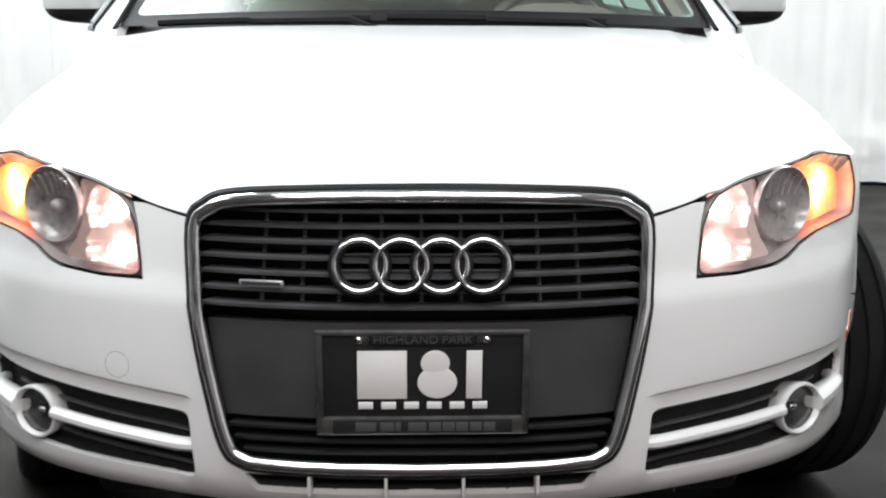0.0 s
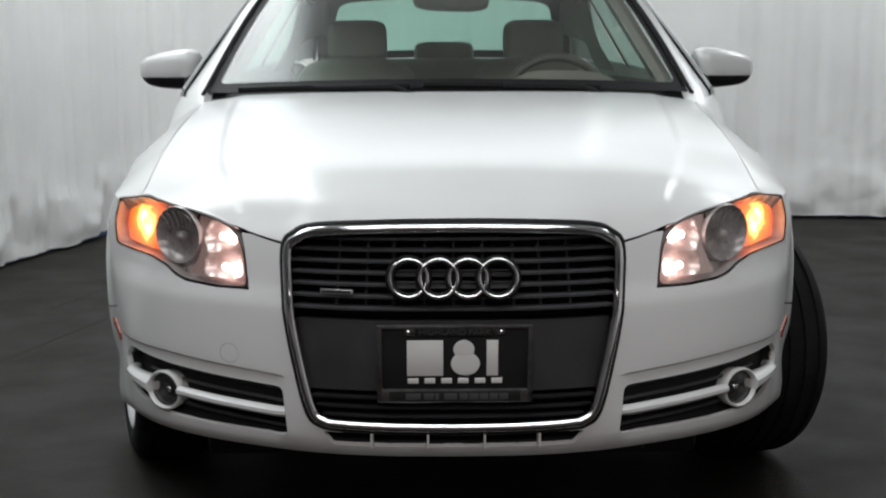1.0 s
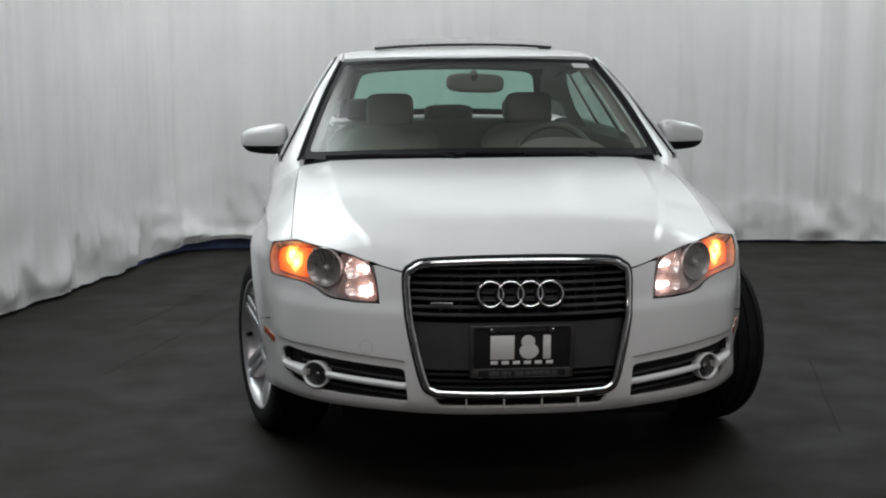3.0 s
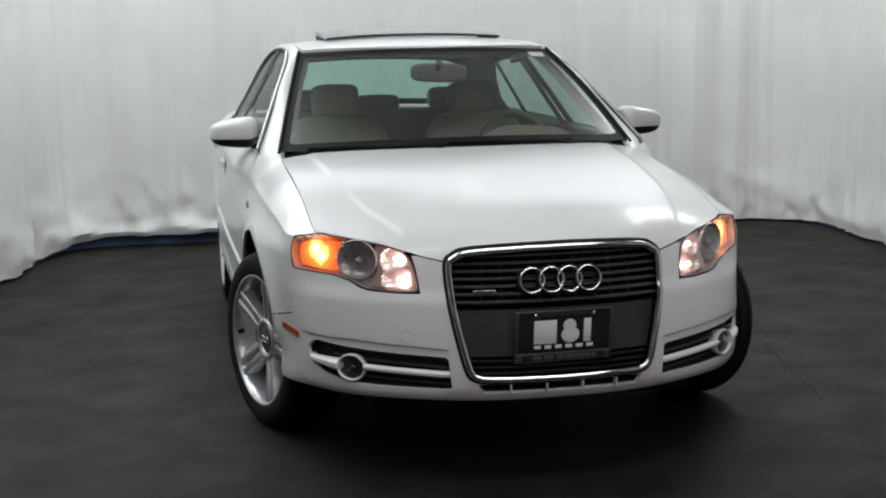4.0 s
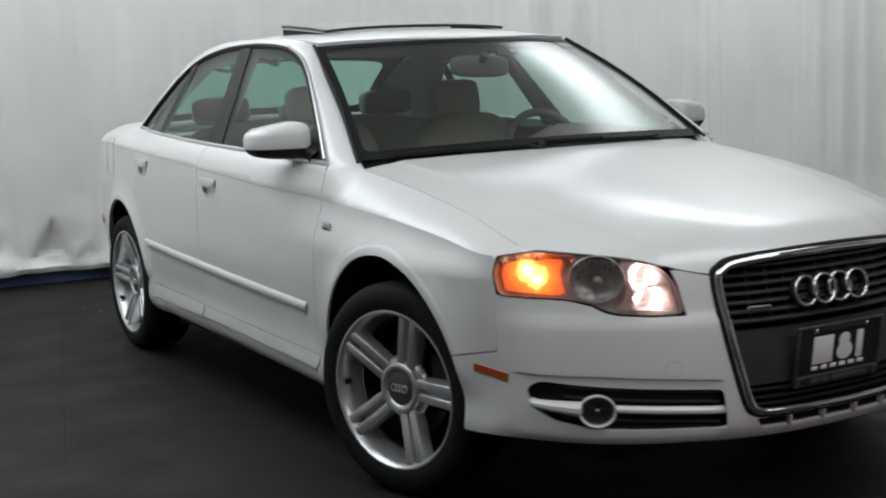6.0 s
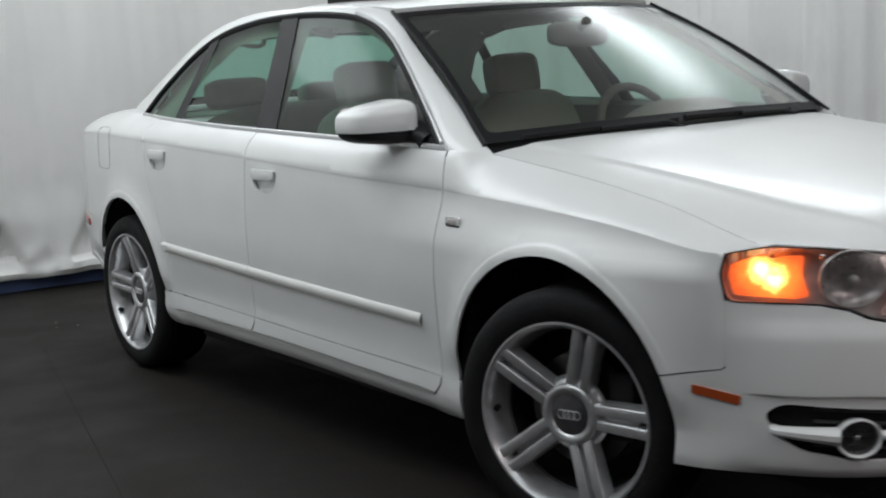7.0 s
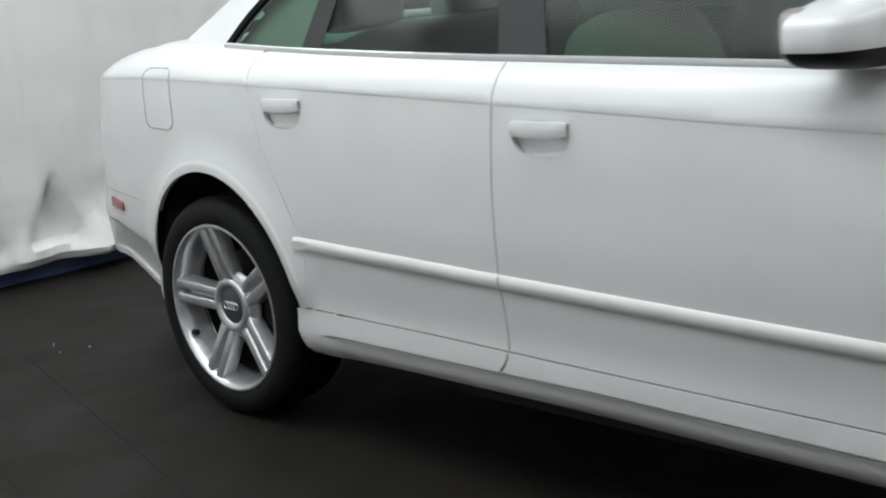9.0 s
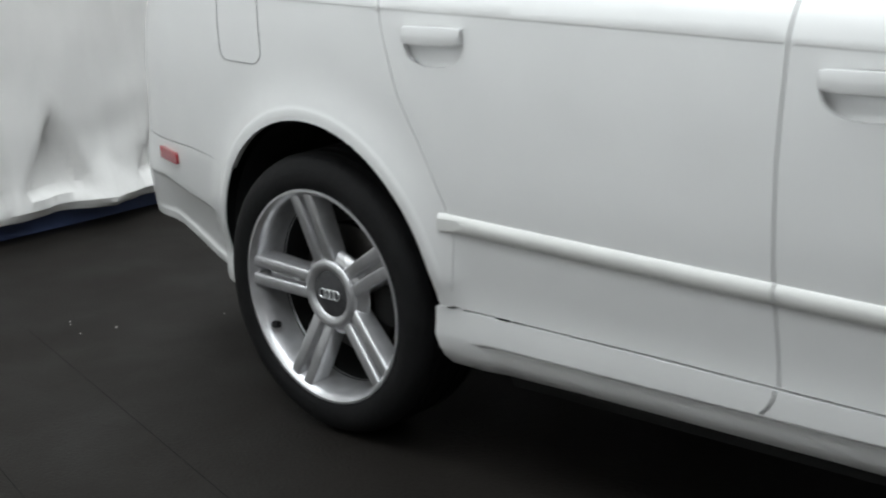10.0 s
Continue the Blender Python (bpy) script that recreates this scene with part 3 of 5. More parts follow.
def skin(s, v):
    """The lower body: s runs round the outline from the nose, v is the height and, above the crease, goes on over the shoulder."""
    x, y, nx, ny = flat_skin(s, v)
    wf = 1 - step01(-0.60, -0.40, y)
    wr = step01(3.15, 3.5, y)
    zc = CREASE(y)
    flare = 0.0
    for cy, cz, r in WHEEL_ARCH:
        d = math.hypot(y - cy, min(v, zc) - cz)
        flare += step01(0.33, 0.43, v) * 0.015 * math.exp(-((d - r - 0.005) / 0.055) ** 2) + step01(0.33, 0.43, v) * 0.002 * (1 - step01(r + 0.020, r + 0.032, d))
    vf = v
    tuck = 0.040 * step01(-0.55, -0.22, y) * (1 - step01(0.30, 1.0, y)) * step01(0.68, zc, min(v, zc))
    vl = v + 0.022 * min(1.0, max(0.0, (1.3 - y) / 0.85)) * (1 - step01(0.33, 0.42, v))
    groove = (0.009 + 0.008 * step01(0.282, 0.294, vl)) * (1 - step01(0.2965, 0.301, vl)) * step01(0.50, 0.60, y) * (1 - step01(2.12, 2.19, y))
    if v <= zc:
        zs, os_ = v, SIDE_IN(vl) + groove + tuck
    else:
        a = min(1.06, (v - zc) / SHOULDER) * math.pi / 2
        zt, xt = shoulder_top(y)
        d = max(0.02, x - SIDE_IN(zc) - xt)
        lin = a / (math.pi / 2)
        kf = 1 - step01(0.30, 0.47, y)
        fh = (0.4 * (1 - math.cos(a)) + 0.6 * lin ** 1.25) * (1 - 0.7 * kf) + lin * 0.7 * kf
        fv = (0.5 * math.sin(a) + 0.5 * lin) * (1 - 0.7 * kf) + lin * 0.7 * kf
        os_ = SIDE_IN(zc) + tuck + (d - tuck) * fh - 0.0015 * step01(zc, zc + 0.005, v)
        zs = zc + (zt - zc) * fv
        k = step01(-0.66, -0.60, y)
        vf = zc + (v - zc) * (1 - k + k * (zt - zc) / SHOULDER)
    if 0.33 < abs(x) < 0.78 and wf > 0:
        zf = vent_fold(abs(x))
        flare_in = 0.007 * (1 - step01(zf - 0.004, zf + 0.002, v)) * step01(0.27, 0.31, v) * step01(0.335, 0.37, abs(x)) * (1 - step01(0.735, 0.765, abs(x)))
        os_ += flare_in
    else:
        flare_in = 0.0
    if y > 2.98 and v < 0.54:
        zt, zl = undercut(y)
        os_ += step01(3.0, 3.06, y) * ((1 - step01(zt, zt + 0.014, v)) * (0.010 + 0.20 * max(0.0, zt - v)) - 0.007 * (1 - step01(zl, zl + 0.014, v)))
    k2 = (1 - step01(-0.25, 0.05, y)) * step01(-0.66, -0.60, y) if v > zc else 0.0
    off = flare_in * wf + os_ * (1 - wf) * (1 - wr) + FRONT_IN(vf) * wf + REAR_IN(v) * wr - flare * (1 - wf)
    z = zs * (1 - wf) + vf * wf
    px, py, pz = x - nx * off, y - ny * off, z
    if k2 > 0:
        o0 = (SIDE_IN(zc) + tuck) * (1 - wf) + FRONT_IN(zc) * wf - flare * (1 - wf)
        ya = y + 0.028 * (1 - step01(-0.45, 0.2, y))
        tx = min(HOOD_X(ya), float(np.interp(ya, EDGE_Y, EDGE_X)) if ya < EDGE_Y[-1] else 9.0)
        qx, qy = x - nx * o0, y - ny * o0
        px += ((qx + (tx + 0.0026 - qx) * fh) - px) * k2
        py += ((qy + (ya - qy) * fh) - py) * k2
        pz += ((zc + (hood_z(tx, ya) - zc) * fv) - pz) * k2
    return (math.copysign(1, s) * px, py, pz)


def side(y, z):
    return (s_of_y(y), z)


def side_top(y, frac=1.0):
    return (s_of_y(y), CREASE(y) + SHOULDER * frac)


def nose(x, z):
    return (s_of_x(x), z)


def hood_surf(x, y):
    return (x, y, hood_z(x, y))


def arch_points(k, z_from, z_to, grow=0.0, n=30):
    """Along a wheel arch from the nose side over the top to the tail side."""
    cy, cz, r = WHEEL_ARCH[k]
    r += grow
    a0, a1 = math.pi - math.asin((z_from - cz) / r), math.asin((z_to - cz) / r)
    return [side(cy + r * math.cos(a0 + (a1 - a0) * i / n), cz + r * math.sin(a0 + (a1 - a0) * i / n)) for i in range(n + 1)]


def crease_lines(y0, y1):
    ys = np.linspace(y0, y1, 30)
    return [[(s_of_y(y), CREASE(y) + d) for y in ys] for d in (-0.0005, 0.002, 0.0045)]


car = tagged(new("sedan"), "white four-door sedan with lit headlamps, front wheels turned", "car")
# headlamp outline on the nose's skin


def lamp_lip(s):
    """The point just under the hood's edge."""
    lo, hi = 0.735, 0.90
    for _ in range(24):
        v = (lo + hi) / 2
        p = skin(s, v)
        if p[2] < float(np.interp(p[0], EDGE_X, EDGE_Z)) - 0.0035:
            lo = v
        else:
            hi = v
    return (s, min(lo, 0.888))


LAMP = [nose(0.478, 0.711), nose(0.449, 0.672), nose(0.432, 0.597), nose(0.50, 0.595), nose(0.575, 0.600), nose(0.605, 0.608), nose(0.635, 0.625), nose(0.68, 0.636),
        side(-0.468, 0.641), side(-0.455, 0.70), side(-0.462, 0.742), (s_of_y(-0.497), 0.785)] + [lamp_lip(s) for s in np.linspace(s_of_y(-0.548), s_of_x(0.61), 18)] + [nose(0.55, 0.733), nose(0.515, 0.725)]
LAMP = rounded(LAMP, 0.018, 3)
GRILLE_RIM = [(0.0, 0.731), (0.15, 0.729), (0.292, 0.721), (0.337, 0.705), (0.355, 0.676), (0.338, 0.56), (0.311, 0.44), (0.288, 0.358), (0.265, 0.336), (0.22, 0.330), (0, 0.327)]
rim_xz = GRILLE_RIM + [(-a, b) for a, b in GRILLE_RIM[-2:0:-1]]
rim_xz = [tuple(p) for p in spline(rim_xz, 4, closed=True)]
VENT = rounded([(0.348, 0.400), (0.50, 0.409), (0.62, 0.417), (0.726, 0.426), (0.744, 0.402), (0.738, 0.360), (0.705, 0.322), (0.64, 0.306), (0.55, 0.303), (0.338, 0.300)], 0.014, 3)
INTAKE = rounded([(-0.264, 0.317), (0.264, 0.317), (0.246, 0.288), (-0.246, 0.288)], 0.006, 2)


GRIP_L, GRIP_H = 0.155, 0.074


def grip_hole(y0):
    """The hollow behind a door handle."""
    yc, zt = y0 + GRIP_L / 2, CREASE(y0) - 0.020
    return [side(yc + 0.5 * GRIP_L * math.copysign(abs(math.cos(a)) ** 0.7, math.cos(a)), zt - 0.018 + (0.018 if math.sin(a) > 0 else GRIP_H - 0.018) * math.copysign(abs(math.sin(a)) ** 0.8, math.sin(a))) for a in np.linspace(0, 2 * math.pi, 28, endpoint=False)]


def door_fittings(door, y0, mirror, ya, yb):
    """Handle with its hollow, and the rubbing strip."""
    sg = -1 if mirror else 1
    hole = grip_hole(y0)
    yc, zt = y0 + GRIP_L / 2, CREASE(y0) - 0.020
    sc, zc = side(yc, zt - GRIP_H / 2)

    def bowl(s, v):
        q = max(0.0, 1 - ((s - sc) / (GRIP_L / 2)) ** 2) * max(0.0, 1 - ((v - zc) / (GRIP_H / 2)) ** 2)
        p = skin(s, v)
        return (p[0] - 0.004 - 0.044 * q ** 0.38 * (0.62 + 0.38 * min(1.0, max(-1.0, (v - zc) / (GRIP_H / 2)))), p[1], p[2])
    panel("grip_hollow", bowl, hole, PAINT, door, step=0.008, flange=0, mirror=mirror)
    rows = []
    for t in np.linspace(0, 1, 13):
        y = y0 + 0.002 + (GRIP_L - 0.004) * t
        bow = 0.013 * math.sin(math.pi * t) ** 0.45
        end = 1 - 0.25 * abs(2 * t - 1) ** 6
        x = skin(*side(y, zt - 0.02))[0]
        row = []
        for a in np.linspace(0, 2 * math.pi, 13):
            c, s_ = math.cos(a), math.sin(a)
            row.append((sg * (x + bow + 0.001 + 0.006 * math.copysign(abs(c) ** 0.45, c)), y, zt - 0.016 + 0.0175 * end * math.copysign(abs(s_) ** 0.5, s_)))
        rows.append(row)
    part("door_handle", sheet(rows), PAINT, door, "white pull handle")
    rows = []
    for i, y in enumerate(np.linspace(ya, yb, 24)):
        top = 0.495 + (0.547 - 0.493) * (y - 0.555) / 1.69
        e = 0.93 if i in (0, 23) else 1
        row = []
        for d, o in ((-0.035, -0.006), (-0.0345, 0.004), (-0.031, 0.0068), (-0.025, 0.0090), (-0.016, 0.0098), (-0.010, 0.0088), (-0.004, 0.0055), (-0.0005, 0.002), (0.0, -0.006)):
            p = skin(*side(y, top + d))
            row.append((sg * (p[0] + o * e), y, p[2]))
        rows.append(row)
    bm = sheet(rows)
    bmesh.ops.holes_fill(bm, edges=[e for e in bm.edges if e.is_boundary])
    part("rubbing_strip", bm, PAINT_TRIM, door, "white rubbing strip")


def sill_top(y):
    return 0.3557 + (0.009 if y > 1.75 else 0.0210) * (max(y, 0.46) - 1.75)


def build_body():
    # bumper
    low = [nose(x, 0.264) for x in np.linspace(0, 0.74, 16)] + [side(-0.42, 0.262), side(-0.36, 0.26)]
    cy, cz, r = WHEEL_ARCH[0]
    archf = [side(cy - math.sqrt(r * r - (z - cz) ** 2), z) for z in np.linspace(0.26, 0.462, 8)]
    up = [side(-0.455, 0.4895), side(-0.4622, 0.4955), side(-0.4629, 0.53), side(-0.4626, 0.642)]
    lampside = [nose(0.68, 0.633), nose(0.638, 0.621), nose(0.608, 0.604), nose(0.578, 0.596), nose(0.50, 0.591), nose(0.428, 0.592), nose(0.445, 0.671), nose(0.458, 0.705)]
    top = [nose(0.44, 0.7042), nose(0.40, 0.6942), nose(0.362, 0.6862), nose(0.352, 0.699), nose(0.30, 0.726), nose(0.15, 0.735)]
    half = low + archf + up + lampside + top
    full = half + [nose(0, 0.736)] + [(-a, b) for a, b in half[:0:-1]]
    grow = [(a * 1.008, (b - 0.53) * 1.008 + 0.53) for a, b in rim_xz]
    mir = lambda poly: [(-a, b) for a, b in poly]
    vent = [nose(*p) for p in VENT]
    folds = [[nose(sx * x, vent_fold(x) + d) for x in np.linspace(0.352, 0.755, 30)] for sx in (1, -1) for d in (0.003, -0.001, -0.005)]
    panel("bumper", skin, full, PAINT, car, holes=[[nose(*p) for p in grow], vent, mir(vent), [nose(*p) for p in INTAKE]], lines=folds, step=0.022, flange=0.012)
    # hood
    xs = np.linspace(0, 0.70, 31)
    front = [(x, float(np.interp(x, EDGE_X, EDGE_Y)) + (0.0055 if 0.345 < x < 0.46 else 0.002)) for x in xs if x < 0.69]
    sidel = [(HOOD_X(y), y) for y in np.linspace(-0.51, 0.40, 18)]
    back = [(0.66, 0.395), (0.5, 0.35), (0.3, 0.31), (0.12, 0.292)]
    half = front + sidel + back
    ridges = [[(sx * (HOOD_RIDGE(y) + d), y) for y in np.linspace(-0.725, 0.30, 60)] for sx in (1, -1) for d in (-0.017, -0.011, -0.005, 0.0, 0.005, 0.011, 0.017)]
    edges = [[(x, float(np.interp(abs(x), EDGE_X, EDGE_Y)) + d) for x in np.linspace(-w, w, 70)] for d, w in ((0.009, 0.672), (0.018, 0.668), (0.030, 0.662), (0.046, 0.655), (0.068, 0.645), (0.095, 0.63))]
    panel("hood", hood_surf, half + [(0, 0.29)] + [(-a, b) for a, b in half[:0:-1]], PAINT, car, lines=edges + ridges, step=0.025, flange=0.006, hub=(0, 0, 0.2))
    for mirror in (False, True):
        # wing
        seam = [side(0.4858, 0.3305), side(0.4858, 0.6), side(0.4738, 0.80), side(0.471, 0.838), side_top(0.474, 0.3), side_top(0.490, 1.0)]
        topl = [side_top(y, 1.0) for y in np.linspace(0.42, -0.535, 25)] + [(s_of_y(-0.548), 0.892), (s_of_y(-0.494), 0.790)]
        fr = [side(-0.459, 0.745), side(-0.451, 0.70), side(-0.462, 0.642), side(-0.4625, 0.53), side(-0.4606, 0.4985), side(-0.454, 0.4925)]
        panel("wing", skin, seam + topl + fr + arch_points(0, 0.466, 0.3305), PAINT, car, lines=crease_lines(-0.44, 0.46) + [arch_points(0, 0.48, 0.36, g) for g in (0.019, 0.026, 0.033)], step=0.024, flange=0.008, mirror=mirror)
        # doors
        f = [side(0.489, 0.3315), side(0.489, 0.6), side(0.477, 0.80), side(0.4745, 0.838), side_top(0.478, 0.3), side_top(0.496, 1.0)]
        t = [side_top(y, 1.0) for y in np.linspace(0.56, 1.50, 14)]
        r = [side_top(1.517, 1.0), side_top(1.519, 0.5), side(1.521, 0.884), side(1.538, 0.70), side(1.542, 0.55), side(1.537, sill_top(1.54) + 0.0037)]
        bot = [side(y, sill_top(y) + 0.0037) for y in np.linspace(1.4, 0.6, 8)]
        door = panel("front_door", skin, f + t + r + bot, PAINT, car, holes=[grip_hole(1.317)], lines=crease_lines(0.48, 1.51), step=0.028, flange=0.010, mirror=mirror)
        door_fittings(door, 1.317, mirror, 0.56, 1.5405)
        f = [side(1.541, sill_top(1.54) + 0.0037), side(1.546, 0.55), side(1.542, 0.70), side(1.525, 0.884), side_top(1.523, 0.5), side_top(1.521, 1.0)]
        t = [side_top(y, 1.0) for y in np.linspace(1.6, 2.36, 12)]
        r = [side_top(2.392, 0.9), side_top(2.388, 0.4), side(2.372, 0.88), side(2.336, 0.76), side(2.27, 0.645), side(2.228, 0.56), side(2.213, 0.50), side(2.222, 0.43), side(2.236, 0.366)]
        bot = [side(y, sill_top(y) + 0.0037) for y in np.linspace(2.2, 1.65, 6)]
        door = panel("rear_door", skin, f + t + r + bot, PAINT, car, holes=[grip_hole(2.161)], lines=crease_lines(1.53, 2.365), step=0.028, flange=0.010, mirror=mirror)
        door_fittings(door, 2.161, mirror, 1.5432, 2.245)
        # rear quarter
        q = [side(2.2375, 0.362), side(2.2235, 0.43), side(2.2145, 0.50), side(2.2305, 0.5585), side(2.273, 0.6435), side(2.339, 0.7585), side(2.375, 0.88), side_top(2.391, 0.4), side_top(2.395, 0.9), side_top(2.42, 1.0)]
        t = [side_top(y, 1.0) for y in np.linspace(2.5, 3.40, 14)]
        r = [side_top(3.44, 0.6), side(3.44, 0.92), side(3.46, 0.75), side(3.46, 0.60), side(3.3, 0.59), side(3.1, 0.585), side(2.93, 0.562)]
        panel("rear_quarter", skin, q + t + r + arch_points(1, 0.362, 0.56)[::-1], PAINT, car, lines=crease_lines(2.40, 3.40) + [arch_points(1, 0.39, 0.57, g) for g in (0.019, 0.026, 0.033)], step=0.028, mirror=mirror)
        # white sheet added behind the doors to brighten their gaps
        gap_sheet = [side(0.44, 0.33)] + [side_top(y, 0.9) for y in np.linspace(0.44, 2.42, 30)] + [side(2.40, 0.80), side(2.28, 0.62), side(2.262, 0.34)]
        panel("gap_backing", skin, gap_sheet, PAINT, car, step=0.08, push=-0.016, flange=0, mirror=mirror, holes=[resample(grip_hole(1.317), 0.03), resample(grip_hole(2.161), 0.03)])
        # sill
        ys = np.linspace(0.4085, 2.27, 24)
        sill = [side(y, 0.246 - 0.029 * min(1.0, max(0.0, (1.45 - y) / 1.0)) - 0.009 * step01(1.9, 2.15, y)) for y in ys] + [side(2.285, 0.30), side(2.279, 0.357)] + [side(y, sill_top(y)) for y in ys[::-1]] + [side(0.4095, 0.28)]
        panel("sill", skin, sill, PAINT, car, step=0.03, push=0.002, mirror=mirror, lines=[[side(y, z - 0.022 * min(1.0, max(0.0, (1.3 - y) / 0.85))) for y in np.linspace(0.43, 2.2, 40)] for z in (0.306, 0.3015, 0.2988, 0.2962, 0.292, 0.282, 0.268)])
        for y0, z0 in ((1.545, 0.350), (0.489, 0.327)):
            notch = [Vector(skin(*side(y0 + 0.035 * t * t, z0 - 0.052 * t))) for t in np.linspace(0, 1, 6)]
            part("sill_notch", sweep([((p.x + 0.0022) * (-1 if mirror else 1), p.y, p.z) for p in notch], 0.0018, n=6, taper=lambda t: 0.6 + 0.8 * t), GREY, car)
    # tail
    low = [side(y, min(0.375, 0.272 + 0.10 * (y - 2.978) / 0.29)) for y in np.linspace(2.978, 3.4, 10)] + [(ARC[-1] - d, 0.38) for d in (0.55, 0.4, 0.2)]
    rear = lambda s, v: skin(s if s < ARC[-1] else s - 2 * ARC[-1], v)
    S = ARC[-1]
    up = [side(3.1, 0.5825), side(3.3, 0.5875), side(3.42, 0.5935), (S - 0.5, 0.60), (S, 0.60)]
    left_edge = arch_points(1, 0.29, 0.29)[-1:] + arch_points(1, 0.33, 0.33)[-1:] + [side(2.622 + math.sqrt(0.355 ** 2 - (z - 0.338) ** 2), z) for z in np.linspace(0.36, 0.5585, 8)]
    poly = low + [(S, 0.38)] + [(2 * S - a, b) for a, b in low[::-1]] + [(2 * S - a, b) for a, b in left_edge] + [(2 * S - a, b) for a, b in up] + up[::-1][1:] + left_edge[::-1]
    ys = np.linspace(3.01, 3.44, 26)
    folds = [[(s_of_y(y), undercut(y)[k] + d) for y in ys] for k, ds in ((0, (0.0, 0.005, 0.009, 0.014)), (1, (0.0, 0.006, 0.013, 0.020))) for d in ds]
    folds += [[(2 * S - a, b) for a, b in f] for f in folds]
    panel("rear_bumper", rear, poly, PAINT, car, step=0.02, flange=0.004, lines=folds)
    tail = [side(3.465, 0.60), (S, 0.605), (2 * S - side(3.465, 0.6)[0], 0.60), (2 * S - side(3.445, 0.9)[0], 0.93), (S, 0.95), side(3.445, 0.93)]
    panel("tail_panel", rear, tail, PAINT, car, step=0.04)


def deck_z(x, y):
    m = smooth_table([(2.8, 1.03), (3.0, 1.018), (3.3, 0.995), (3.5, 0.973), (3.66, 0.94)])
    return (x, y, m(y) - 0.03 * (abs(x) / 0.65) ** 2.5)


ROOF_MID = smooth_table([(0.94, 1.336), (1.0, 1.354), (1.08, 1.368), (1.2, 1.381), (1.45, 1.396), (1.7, 1.400), (2.0, 1.388), (2.2, 1.366), (2.4, 1.325)])


def roof_surf(x, y):
    return (x, y, ROOF_MID(y) - 0.032 * (abs(x) / 0.55) ** 2.4)


def windscreen_surf(u, v):
    xb, xt = 0.704 * u, 0.548 * u
    b = Vector((xb, 0.315 + 0.125 * u * u, 0.966 - 0.018 * u * u))
    t = Vector((xt, 0.945 + 0.125 * u * u, 1.336 - 0.013 * u * u))
    p = b.lerp(t, v)
    k = math.sin(math.pi * min(1, max(0, v))) * 0.022
    return (p.x, p.y - k * 0.45, p.z + k * 0.9)


def rear_window_surf(u, v):
    b = Vector((0.60 * u, 3.0 - 0.08 * u * u, 1.030 - 0.015 * u * u))
    t = Vector((0.52 * u, 2.36 - 0.03 * u * u, 1.335 - 0.028 * u * u))
    p = b.lerp(t, v)
    k = math.sin(math.pi * min(1, max(0, v))) * 0.02
    return (p.x, p.y + k * 0.4, p.z + k * 0.9)


def glass_surf(y, z):
    k = BELT_X(y) - 0.004 - 0.60 * (z - BELT_Z(y))
    return (k, y, z)


DAYLIGHT = [(0.53, 0.945), (0.635, 1.022), (0.73, 1.088), (0.832, 1.155), (0.95, 1.226), (1.07, 1.28), (1.23, 1.322), (1.44, 1.342), (1.67, 1.347), (1.92, 1.336), (2.15, 1.302), (2.31, 1.243), (2.445, 1.165), (2.545, 1.09), (2.61, 1.012)]
RAIL = [(0.708, 0.432, 0.948), (0.672, 0.585, 1.042), (0.636, 0.74, 1.136), (0.60, 0.90, 1.23), (0.57, 1.0, 1.287), (0.554, 1.08, 1.326), (0.546, 1.22, 1.351), (0.544, 1.42, 1.366), (0.544, 1.65, 1.370), (0.546, 1.92, 1.370), (0.545, 2.15, 1.350), (0.546, 2.35, 1.309), (0.560, 2.55, 1.232), (0.590, 2.75, 1.130), (0.625, 2.94, 1.026)]


